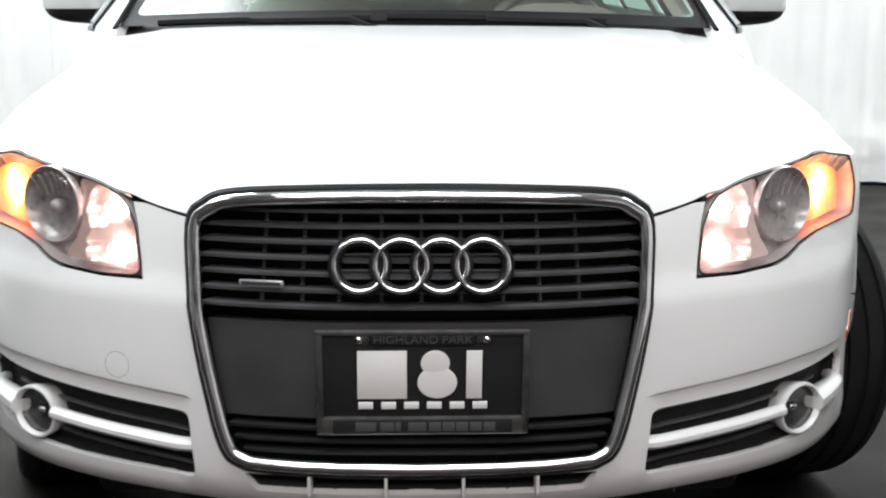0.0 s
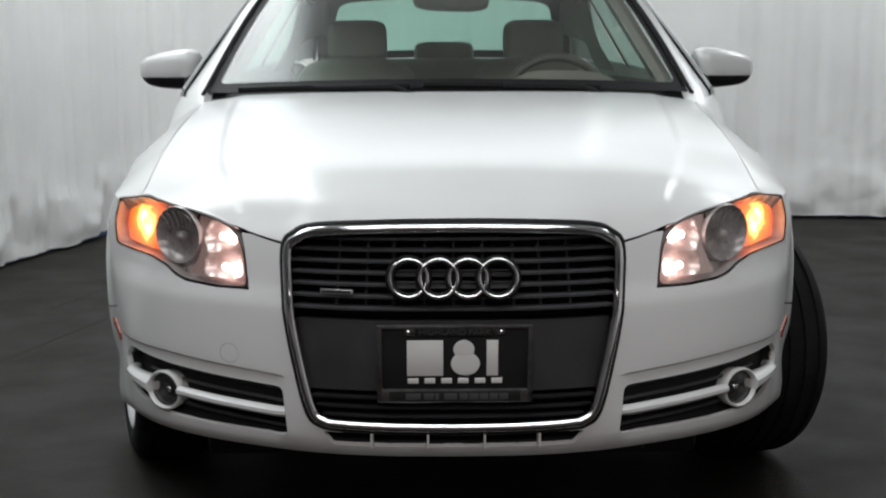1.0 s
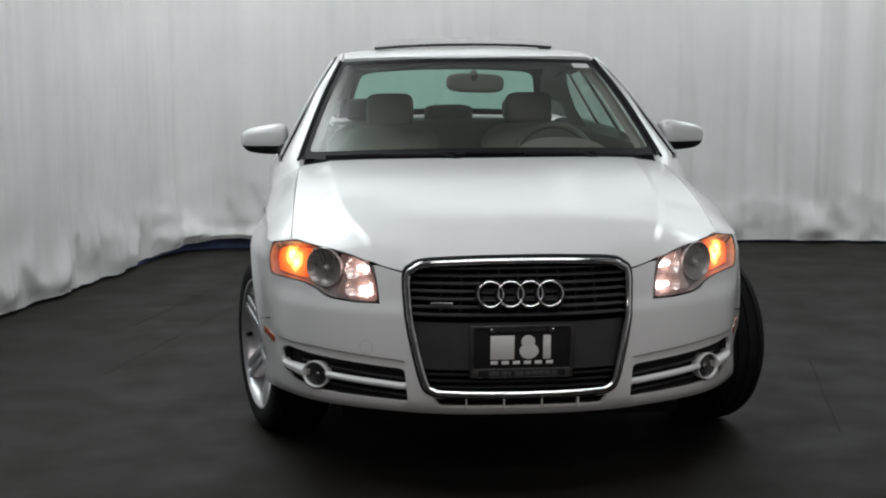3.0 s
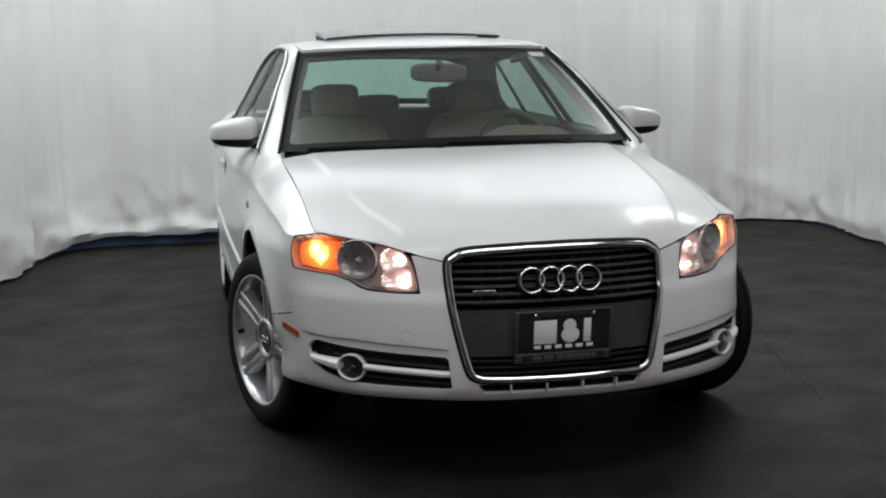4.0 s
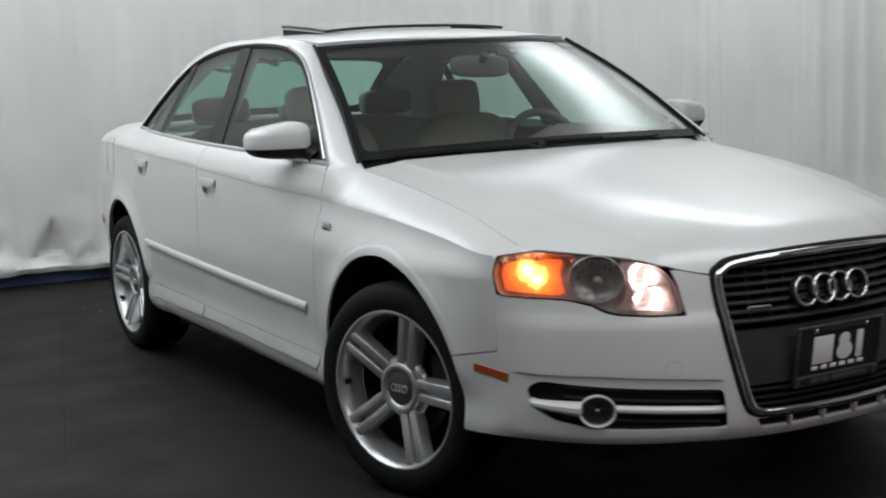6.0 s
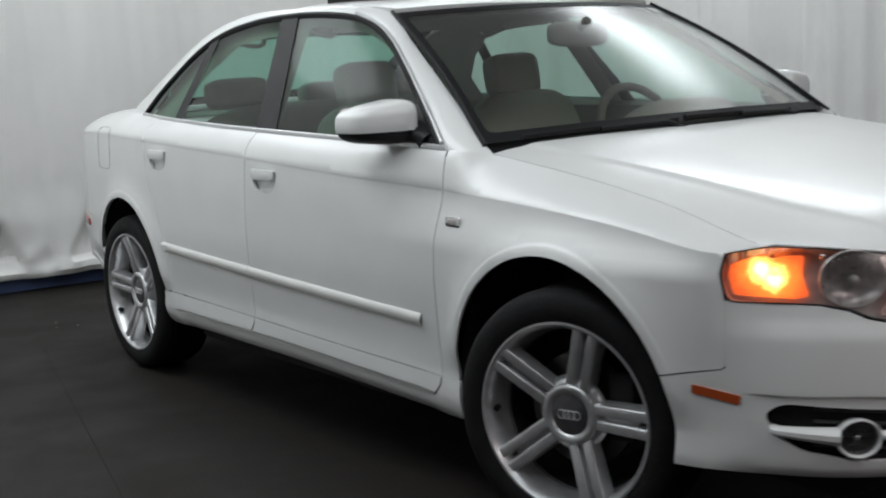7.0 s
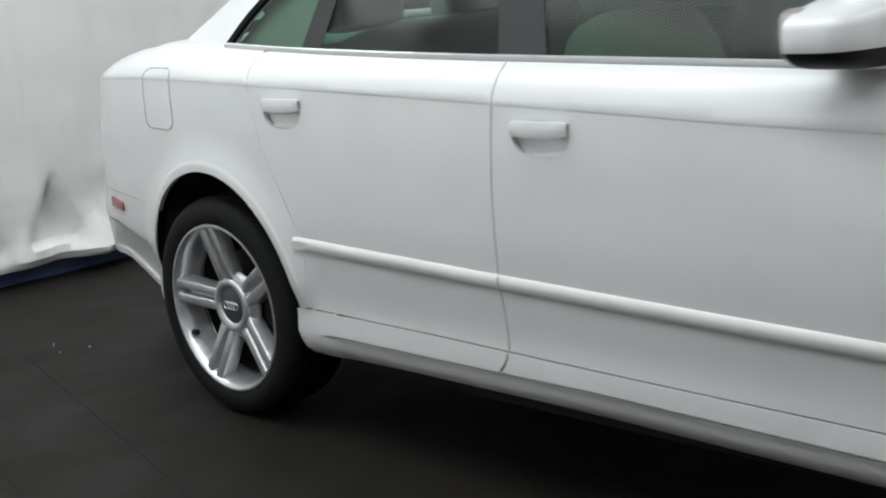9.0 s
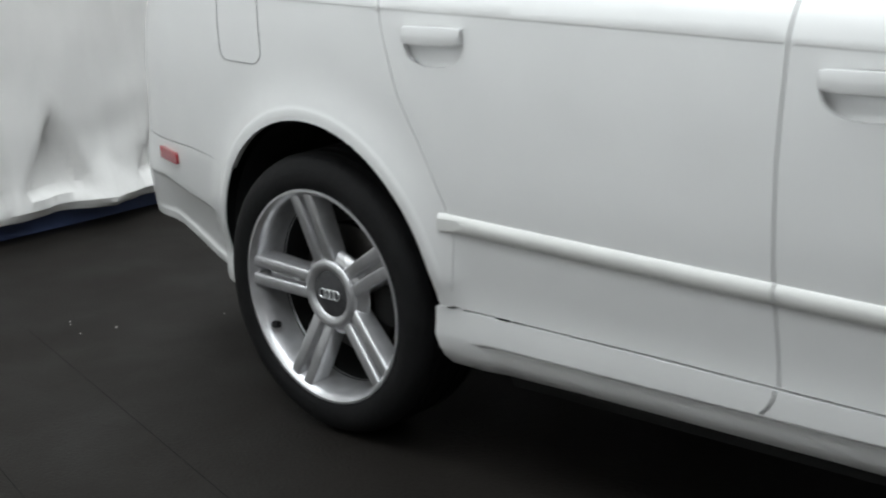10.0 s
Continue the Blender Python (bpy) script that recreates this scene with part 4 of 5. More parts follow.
def build_cabin():
    D = spline([glass_surf(y, z) for y, z in DAYLIGHT], 5)
    R = spline(RAIL, 5)
    n = 7
    for mirror in (False, True):
        sg = -1 if mirror else 1
        rows = []
        for i, (a, b) in enumerate(zip(D, R)):
            a, b = Vector(a), Vector(b)
            d = b - a
            outw = Vector((0.9, 0, 0.35)).normalized()
            row = []
            for k in range(n + 1):
                t = k / n
                p = a.lerp(b, t) + outw * (0.13 * min(d.length, 0.2) * min(1.0, (len(D) - 1 - i) / 14)) * math.sin(math.pi * t) ** 0.8
                row.append((p.x * sg, p.y, p.z))
            rows.append([((a.x - 0.03) * sg, a.y, a.z)] + row + [((b.x - 0.015) * sg, b.y, b.z - 0.02)])
        rows.insert(0, [(p[0], p[1] - 0.05, p[2] - 0.035) for p in rows[0]])
        part("roof_rail", sheet(rows), PAINT, car)
        inner = [[(p[0] - 0.03 * sg, p[1] + (0.02 if p[1] < 1.2 else 0), p[2] - 0.022) for p in r[1:]] for r in rows[4:-6]]
        part("pillar_trim", sheet(inner), LINING, car, "beige pillar trim")
        # rear pillar foot, from the window's rear corner to the deck
        rows = []
        for i in range(9):
            y = 2.60 + (3.02 - 2.60) * i / 8
            x0, z0 = BELT_X(y), BELT_Z(y)
            q = Vector(R[-1]).lerp(Vector((0.60, 3.0, 1.03)), 0.5)
            t = i / 8
            a, b = Vector((x0, y, z0 - 0.004)), Vector(D[-1]).lerp(Vector(R[-1]), t)
            rows.append([((a.lerp(b, k / 5).x + 0.012 * math.sin(math.pi * k / 5)) * sg, a.lerp(b, k / 5).y, a.lerp(b, k / 5).z + 0.003 * math.sin(math.pi * k / 5) * t) for k in range(6)])
        part("pillar_foot", sheet(rows), PAINT, car)
        # window frame, belt strip, panes
        sealp = [(p[0] * sg, p[1], p[2]) for p in spline([glass_surf(y + 0.0, z - 0.004) for y, z in DAYLIGHT], 4)]
        part("window_seal", sweep(sealp, 0.011, n=6), SEAL, car, "black rubber window surround")
        strip = [(p[0] * sg, p[1], p[2]) for p in spline([(lambda q: (q[0] + 0.006, q[1] - 0.010, q[2] + 0.012))(glass_surf(y, z)) for y, z in DAYLIGHT[:7]], 4)]
        part("frame_strip", sweep(strip, 0.0052, n=8), SATIN, car, "satin door frame strip")
        lining = [(2.28, 0.90), (2.30, 1.08), (2.20, 1.17), (2.06, 1.25), (2.0, 1.31), (2.2, 1.315), (2.4, 1.21), (2.56, 1.07), (2.64, 0.99), (2.64, 0.90)]
        panel("rear_pillar_lining", lambda y, z: (glass_surf(y, z)[0] - 0.045, y, z), lining, LINING, car, step=0.08, flange=0.0, mirror=mirror)
        DL = spline(DAYLIGHT, 4)
        head = lambda y: float(np.interp(y, DL[:, 0], DL[:, 1]))
        ys = np.linspace(0.86, 2.22, 24)
        strip_ = [(y, head(y) + 0.012) for y in ys] + [(y, head(y) - 0.045 - 0.02 * step01(1.5, 1.7, y)) for y in ys[::-1]]
        panel("window_lining", lambda y, z: (glass_surf(y, z)[0] - 0.040, y, z), strip_, LINING, car, step=0.06, flange=0.0, mirror=mirror, label="beige lining above the side windows")
        for yg in (1.42, 1.90):
            grab = [((glass_surf(y, head(y) - 0.05)[0] - 0.055 - 0.03 * math.sin(math.pi * t)) * sg, y, head(y) - 0.055 - 0.022 * math.sin(math.pi * t)) for t, y in zip(np.linspace(0, 1, 9), np.linspace(yg, yg + 0.17, 9))]
            part("grab_handle", sweep(grab, 0.008, n=8), DASH, car, "grey-brown grab handle")
        belt = [((BELT_X(y) + 0.004) * sg, y, BELT_Z(y) + 0.003) for y in np.linspace(0.50, 2.61, 40)]
        part("belt_strip", sweep(belt, 0.008, n=8, flat=0.6), SATIN, car, "satin metal belt strip")

        def window(name, poly, mat, push=0.0):
            surf = lambda y, z: (glass_surf(y, z)[0] + push, y, z)
            ob = panel(name, surf, poly, mat, car, step=0.06, flange=0.0, mirror=mirror)
            return ob
        DT = spline(DAYLIGHT, 4)
        top_at = lambda y: float(np.interp(y, DT[:, 0], DT[:, 1]))
        frontp = [(y, top_at(y)) for y in np.linspace(0.70, 1.60, 20)] + [(1.42, BELT_Z(1.42))] + [(y, BELT_Z(y)) for y in np.linspace(1.3, 0.70, 8)]
        window("front_door_window", frontp, SIDE_GLASS)
        rearp = [(y, top_at(y)) for y in np.linspace(1.705, 2.165, 12)] + [(2.165, BELT_Z(2.165))] + [(y, BELT_Z(y)) for y in np.linspace(2.1, 1.545, 8)]
        window("rear_door_window", rearp, SIDE_GLASS)
        quart = [(2.21, top_at(2.21)), (2.3, top_at(2.3)), (2.42, top_at(2.42)), (2.52, top_at(2.52)), (2.59, 1.02), (2.4, BELT_Z(2.4)), (2.235, BELT_Z(2.235))]
        window("quarter_window", quart, SIDE_GLASS)
        bp = [(1.60, top_at(1.60)), (1.71, top_at(1.71)), (1.55, BELT_Z(1.55)), (1.415, BELT_Z(1.415))]
        window("door_pillar", bp, BLACK, 0.004)
        div = [(2.155, top_at(2.155)), (2.22, top_at(2.22)), (2.24, BELT_Z(2.24)), (2.16, BELT_Z(2.16))]
        window("window_divider", div, BLACK, 0.004)
        tri = [(0.52, 0.944), (0.62, 1.012), (0.71, 1.072), (0.71, BELT_Z(0.71))]
        window("mirror_triangle", tri, BLACK, 0.006)
    # roof
    half = [(x, 0.951 + 0.125 * (x / 0.548) ** 2) for x in np.linspace(0, 0.535, 12)] + [(0.538, y) for y in np.linspace(1.15, 2.25, 14)] + [(x, 2.35 - 0.03 * (x / 0.52) ** 2) for x in np.linspace(0.52, 0.08, 8)]
    hole = rounded([(-0.40, 1.32), (0.40, 1.32), (0.40, 1.80), (-0.40, 1.80)], 0.05)
    panel("roof", roof_surf, half + [(0, 2.355)] + [(-a, b) for a, b in half[:0:-1]], PAINT, car, step=0.04, holes=[hole], hub=(0, 1.3, 0.5))
    # boot lid
    half = [(x, 3.01 - 0.06 * (x / 0.6) ** 2) for x in np.linspace(0, 0.58, 8)] + [(0.64, 3.0), (0.64, 3.2), (0.58, 3.38), (0.48, 3.50), (0.25, 3.60)]
    panel("boot_lid", deck_z, half + [(0, 3.615)] + [(-a, b) for a, b in half[:0:-1]], PAINT, car, step=0.04)
    # front and rear screens
    w = [(u, 0.0) for u in np.linspace(-1, 1, 16)] + [(1, v) for v in (0.25, 0.5, 0.75)] + [(u, 1.0) for u in np.linspace(1, -1, 16)] + [(-1, v) for v in (0.75, 0.5, 0.25)]
    panel("windscreen", windscreen_surf, w, GLASS, car, step=0.08, flange=0)
    panel("rear_screen", rear_window_surf, w, REAR_GLASS, car, step=0.08, flange=0)
    # black borders of the screens
    hole = rounded([(-0.966, 0.055), (0.966, 0.055), (0.957, 0.955), (-0.957, 0.955)], 0.04)
    panel("windscreen_border", windscreen_surf, w, SEAL, car, step=0.06, flange=0, holes=[hole], push=0.0015)
    for sg in (-1, 1):
        bead = [Vector(windscreen_surf(sg * 1.006, v)) + Vector((sg * 0.002, -0.002, 0.005)) for v in np.linspace(-0.02, 1.0, 20)]
        part("windscreen_moulding", sweep(bead, 0.0065, n=8), SEAL, car, "black rubber windscreen moulding")
    hole = rounded([(-0.90, 0.1), (0.90, 0.1), (0.86, 0.82), (-0.86, 0.82)], 0.14)
    panel("rear_screen_border", rear_window_surf, w, SEAL, car, step=0.06, flange=0, holes=[hole], push=-0.003)
    # sunroof, tilted up at its rear edge
    rows = []
    for i in range(9):
        y = 1.30 + 0.41 * i / 8
        rows.append([(x, y, roof_surf(x, y)[2] + 0.005 + 0.024 * (i / 8)) for x in np.linspace(-0.40, 0.40, 13)])
    part("sunroof", thicken(sheet(rows), -0.012), SMOKE, car, "smoked glass sunroof tilted open")
    for sg in (-1, 1):
        skirt = [[(sg * 0.395, y, roof_surf(0.395, y)[2] - 0.01), (sg * 0.395, y, roof_surf(0.395, y)[2] + 0.024 * (y - 1.30) / 0.41)] for y in np.linspace(1.30, 1.71, 8)]
        part("sunroof_skirt", sheet(skirt), SEAL, car)
    cowl = [[(x, 0.275 + 0.115 * (x / 0.7) ** 2 + d, 0.948 - 0.03 * (x / 0.7) ** 2 + e) for x in np.linspace(-0.70, 0.70, 20)] for d, e in ((-0.02, -0.03), (0.02, 0.0), (0.05, 0.012), (0.085, 0.038), (0.105, 0.038), (0.12, 0.0))]
    part("scuttle", sheet(cowl), BLACK, car, "black plastic scuttle panel")
    # unseen black boxes added to stop light passing under and through the body, and arch liners
    part("underbody_blocker", join(box(1.1, 3.9, 0.3, 0.02, pose(0, 1.35, 0.325)), box(1.5, 1.75, 0.30, 0.02, pose(0, 1.32, 0.325)), box(1.1, 1.05, 0.25, 0.03, pose(0, -0.15, 0.62))), WELL, car, "black underbody boxes, added to block light")
    for cy, cz, r in WHEEL_ARCH:
        for sg in (-1, 1):
            rows = [[(sg * min(x, w_of_y(cy + r * math.cos(a)) - 0.016), cy + (r - 0.004) * math.cos(a), cz + (r - 0.004) * math.sin(a)) for a in np.linspace(-0.2, math.pi + 0.2, 28)] for x in (0.50, 0.68, 0.845)]
            bm = sheet(rows)
            part("arch_liner", bm, WELL, car, "black wheel arch liner")
    # black plate added to close the see-through gap behind each rear wheel
    for sg in (-1, 1):
        part("rear_arch_plate", box(0.30, 0.012, 0.35, 0.002, pose(sg * 0.625, 3.012, 0.50)), WELL, car)


build_body()
build_cabin()

# ---- nose details ----


def on_skin(x, z, depth=0.0):
    """A point of the nose's skin, depth metres behind it, and its outward normal."""
    s = s_of_x(x)
    p = Vector(skin(s, z))
    _, _, nx, ny = flat_skin(s, z)
    n = Vector((math.copysign(1, x) * nx if x else 0, ny, 0)).normalized()
    return p - n * depth, n


def facing(p, n):
    """A pose whose -y axis points along n."""
    return Matrix.Translation(p) @ Vector((0, -1, 0)).rotation_difference(n).to_matrix().to_4x4()


def build_grille():
    grille = new("grille")
    grille.parent = car
    cz = 0.535
    shade = [(x * 1.012, (z - cz) * 1.012 + cz) for x, z in rim_xz]
    part("black_surround", sweep([on_skin(x, z, 0.004)[0] for x, z in shade], 0.011, True, 8), SEAL, grille, "black rubber surround")
    inner = [(x * 0.982, (z - cz) * 0.976 + cz) for x, z in rim_xz]
    part("chrome_frame", sweep([on_skin(x, z, -0.006)[0] for x, z in inner], 0.0098, True, 12), CHROME, grille, "polished chrome frame")
    panel("backing", skin, [nose(*p) for p in rim_xz], WELL, grille, step=0.05, flange=0, push=-0.085)
    half = smooth_table([(0.33, 0.25), (0.36, 0.282), (0.44, 0.309), (0.56, 0.334), (0.68, 0.349), (0.72, 0.31)])

    def blade(name, z, h, d0, d1, mat):
        w = half(z) - 0.002
        xs = np.linspace(-w, w, 26)
        rows = []
        for x in xs:
            f, b = on_skin(x, z, d0)[0], on_skin(x, z, d1)[0]
            up = Vector((0, 0, h / 2))
            m = f.lerp(b, 0.15)
            rows.append([f - up * 0.6, f + up * 0.5, m + up * 1.0, b + up * 0.7, b - up * 0.7, m - up * 1.0, f - up * 0.6])
        bm = sheet(rows)
        bmesh.ops.holes_fill(bm, edges=[e for e in bm.edges if e.is_boundary])
        part(name, bm, mat, grille)
    for z in (0.702, 0.6796, 0.6568, 0.6339, 0.6111, 0.5882, 0.5654):
        blade("slat", z, 0.0078, 0.012, 0.045, GRILLE)
    for z in (0.385, 0.366, 0.348):
        blade("slat", z, 0.008, 0.018, 0.045, BLACK)
    # plate carrier
    pts = [(half(z) - 0.001, z) for z in np.linspace(0.40, 0.544, 6)]
    poly = [(x, z) for x, z in pts] + [(-x, z) for x, z in pts[::-1]]
    panel("plate_carrier", skin, [nose(*p) for p in resample(poly, 0.03)], GREY, grille, step=0.04, flange=0.03, push=-0.024, label="dark grey number plate carrier")
    for x in (-0.25, -0.185, -0.125, -0.06, 0.0, 0.06, 0.125, 0.185, 0.25):
        a, n = on_skin(x, 0.56, 0.042)
        b, _ = on_skin(x, 0.70, 0.042)
        part("rib", sweep([a, (a + b) / 2, b], 0.0035, n=6), GRILLE, grille)
    # badge: four linked rings
    badge = new("badge")
    badge.parent = car
    for i, x in enumerate((-0.09, -0.03, 0.03, 0.09)):
        p, n = on_skin(x, 0.628, -0.004)
        tilt = facing(p, Vector((0, -1, 0.16)).normalized())
        ring = [tilt @ Vector((0.0375 * math.cos(a), -0.004 * (i % 2), 0.0375 * math.sin(a))) for a in np.linspace(0, 2 * math.pi, 48, endpoint=False)]
        part("ring", sweep(ring, 0.0042, True, 10), CHROME, badge)
        back = [tilt @ Vector((0.0375 * math.cos(a), 0.007, 0.0375 * math.sin(a))) for a in np.linspace(0, 2 * math.pi, 40, endpoint=False)]
        part("ring_base", sweep(back, 0.0092, True, 8), BLACK, badge)
    for x in (-0.09, -0.03, 0.03, 0.09):
        for k in (-1.5, -0.5, 0.5, 1.5):
            bar_ = [on_skin(x + d, 0.6245 + 0.0115 * k, 0.010)[0] for d in (-0.026, 0.026)]
            part("backing_slat", sweep(bar_, 0.0016, n=6), GRILLE, badge)
    p, n = on_skin(-0.240, 0.599, 0.004)
    script = part("nameplate", box(0.068, 0.006, 0.0095, 0.002, facing(p, n)), SATIN, car, "small metal nameplate")
    part("nameplate_face", box(0.060, 0.002, 0.005, 0.0008, facing(p + n * 0.0032, n)), GREY, script)


def letters(name, text, size, mat, parent, m, depth=0.0006, width=None):
    c = bpy.data.curves.new(name, "FONT")
    c.body, c.size, c.align_x, c.align_y, c.extrude = text, size, "CENTER", "CENTER", depth
    ob = bpy.data.objects.new("t", c)
    me = bpy.data.meshes.new_from_object(ob)
    bpy.data.objects.remove(ob)
    if width:
        xs = [v.co.x for v in me.vertices]
        me.transform(Matrix.Diagonal((width / (max(xs) - min(xs)), 1, 1, 1)))
    me.transform(m @ pose(0, 0, 0, 90, 0, 0))
    me.materials.clear()
    return put(name, me, mat, parent)


def build_plate():
    plate = new("dealer_plate")
    plate.parent = car
    m = pose(0.002, -0.905, 0.4605, 8.0, 0, 0.6) @ Matrix.Diagonal((1, 1, 1.06, 1))

    def bar(name, x, z, w, h, mat, y=-0.0045, d=0.002, r=0.0006, par=None):
        part(name, box(w, d, h, r, m @ pose(x, y, z)), mat, par or plate)
    part("board", box(0.300, 0.003, 0.148, 0.001, m), PLATE, plate, "black dealer plate")
    ring = []
    for x, z, w, h in ((0, 0.0735, 0.310, 0.008), (0, -0.064, 0.310, 0.027), (-0.1495, 0, 0.011, 0.15), (0.1495, 0, 0.011, 0.15)):
        ring.append(box(w, 0.009, h, 0.0028, m @ pose(x, -0.003, z)))
    for sx in (-1, 1):
        ring.append(box(0.024, 0.007, 0.018, 0.006, m @ pose(sx * 0.088, -0.003, 0.066)))
    part("plate_frame", join(*ring), FRAME, plate, "brushed metal plate frame")
    bar("frame_panel", 0, 0.064, 0.150, 0.0165, PLATE, -0.0055)
    letters("lettering", "HIGHLAND PARK", 0.0165, FRAME_TEXT, plate, m @ pose(0, -0.0068, 0.0637), width=0.142)
    bar("frame_panel", 0, -0.064, 0.262, 0.0205, PLATE, -0.0078)
    # trade mark as plain blocks
    bar("mark_block", -0.059, 0.012, 0.072, 0.071, WHITE)
    bm = join(ball(0.021, 0.0012, 0.019, m @ pose(0.018, -0.0045, 0.029)), ball(0.029, 0.0012, 0.024, m @ pose(0.021, -0.0045, 0.0005)))
    part("mark_block", bm, WHITE, plate)
    bar("mark_block", 0.0745, 0.012, 0.023, 0.071, WHITE)
    for i in range(6):
        bar("mark_bar", -0.083 + 0.0333 * i, -0.0335, 0.0215, 0.0105, WHITE)
    for x, w in ((-0.083, 0.030), (-0.052, 0.020), (-0.036, 0.008), (-0.008, 0.026), (0.018, 0.017), (0.038, 0.018), (0.058, 0.017), (0.078, 0.017), (0.098, 0.017)):
        bar("frame_bar", x, -0.064, w, 0.013, FRAME_TEXT, -0.009, 0.001, 0.0003)
    for x in (-0.092, 0.092):
        part("screw", ball(0.0052, 0.004, 0.0052, m @ pose(x, -0.007, 0.064), 12), CHROME, plate, "bright screw head")


def build_vents():
    for sg in (1, -1):
        vent = new("lower_vent")
        vent.parent = car
        panel("backing", skin, [nose(*p) for p in VENT], WELL, vent, step=0.04, flange=-0.025, push=-0.034, mirror=sg < 0)
        for k in range(4):
            z = 0.312 + 0.026 * k
            pts = [on_skin(x, z + 0.06 * (x - 0.35), 0.026)[0] for x in np.linspace(0.35, 0.69, 10)]
            part("slat", sweep([(sg * p.x, p.y, p.z) for p in pts], 0.004, n=6), GRILLE, vent)

        def vane(x0, x1, z0, z1, r0, r1):
            pts = []
            for t in np.linspace(0, 1, 12):
                x = x0 + (x1 - x0) * t
                p = on_skin(x, z0 + (z1 - z0) * t, 0.005 + 0.022 * step01(0.80, 1.0, t))[0]
                pts.append((sg * p.x, p.y, p.z))
            return sweep(pts, 1.0, n=10, flat=1.2, taper=lambda t: r0 + (r1 - r0) * t)
        part("vane", vane(0.590, 0.322, 0.359, 0.344, 0.0105, 0.0112), PAINT, vent, "white vane")
        part("vane", vane(0.655, 0.748, 0.357, 0.366, 0.0210, 0.010), PAINT, vent, "white vane")
        p, n = on_skin(0.627, 0.353, 0.004)
        p, n = Vector((sg * p.x, p.y, p.z)), Vector((sg * n.x, n.y * 1.35, n.z)).normalized()
        m = facing(p, n)
        fog = new("fog_lamp")
        fog.parent = car
        ring = lathe([(0.036, 0.030), (0.0395, 0.012), (0.0412, -0.002), (0.0395, -0.007), (0.0370, -0.0075), (0.0345, -0.003), (0.0335, 0.012)], 40, "Y")
        part("surround", ring, PAINT, fog, "white ring surround", m=m @ Matrix.Diagonal((1.22, 1, 1.06, 1)))
        part("bowl", lathe([(0.034, 0.002), (0.031, 0.016), (0.020, 0.028), (0.0, 0.032)], 32, "Y"), GREY, fog, m=m @ Matrix.Diagonal((1.22, 1, 1.06, 1)))
        # chrome bead put in the bowl in place of the glass's highlight
        part("glint_bead", ball(0.009, 0.008, 0.007, m @ pose(0, 0.014, 0), 14), CHROME, fog, "chrome bead standing in for a glint")
        part("glass", lathe([(0.0, -0.002), (0.017, -0.001), (0.034, 0.004)], 32, "Y"), LENS, fog, "clear fog lamp glass", m=m @ Matrix.Diagonal((1.22, 1, 1.06, 1)))
    panel("intake_backing", skin, [nose(*p) for p in INTAKE], WELL, car, step=0.05, flange=-0.040, push=-0.05)
    for x in (-0.165, -0.052, 0.062, 0.172):
        p, n = on_skin(x, 0.299, 0.004)
        part("intake_post", box(0.005, 0.02, 0.030, 0.001, facing(p + Vector((0, 0, 0.003)), n)), PAINT_TRIM, car)
    # round cover of the towing eye, and a chip in the lower lip
        part("tow_cover_seam", sweep([on_skin(-0.464 + 0.020 * math.cos(a), 0.460 + 0.020 * math.sin(a), 0.0002)[0] for a in np.linspace(0, 2 * math.pi, 30, endpoint=False)], 0.0004, True, 5), GREY, car)
    p, n = on_skin(0.405, 0.262, 0.0)
    part("paint_chip", box(0.004, 0.002, 0.014, 0.0008, facing(p, n)), GREY, car)


# bulb light painted into the reflectors as an emission falloff
PAINTED_GLOW_AMBER = painted_glow("painted_glow_indicator", [on_skin(0.750, 0.703, 0.026)[0], on_skin(0.738, 0.686, 0.026)[0]], 0.062, ((0.0, (1.0, 0.78, 0.36)), (0.24, (1.0, 0.42, 0.09)), (0.5, (0.50, 0.085, 0.012)), (1.0, (0.22, 0.028, 0.006))), 4.2, (0.45, 0.14, 0.03))
PAINTED_GLOW_WHITE = painted_glow("painted_glow_dipped", [on_skin(0.503, 0.692, 0.034)[0], on_skin(0.488, 0.624, 0.034)[0]], 0.052, ((0.0, (1.0, 0.78, 0.72)), (0.3, (0.60, 0.33, 0.28)), (0.65, (0.22, 0.10, 0.085)), (1.0, (0.07, 0.032, 0.027))), 1.15, (0.62, 0.58, 0.56), 0.8)
BULB = glow("lit_headlamp_bulb", (1.0, 0.76, 0.70), 23.0)
BULB_AMBER = glow("lit_indicator_bulb", (1.0, 0.42, 0.10), 5.0, (0.8, 0.3, 0.1))
DISHES = [nose(0.508, 0.690) + (0.046, 0.040), nose(0.494, 0.632) + (0.052, 0.040)]


def dipped_surf(s, v):
    """Two shallow dishes side by side, sunk behind the lens."""
    p = skin(s, v)
    q = max(max(0.0, 1 - ((s - sc) / rs) ** 2 - ((v - zc) / rz) ** 2) for sc, zc, rs, rz in DISHES)
    return (p[0], p[1] + 0.018 + 0.022 * q, p[2])


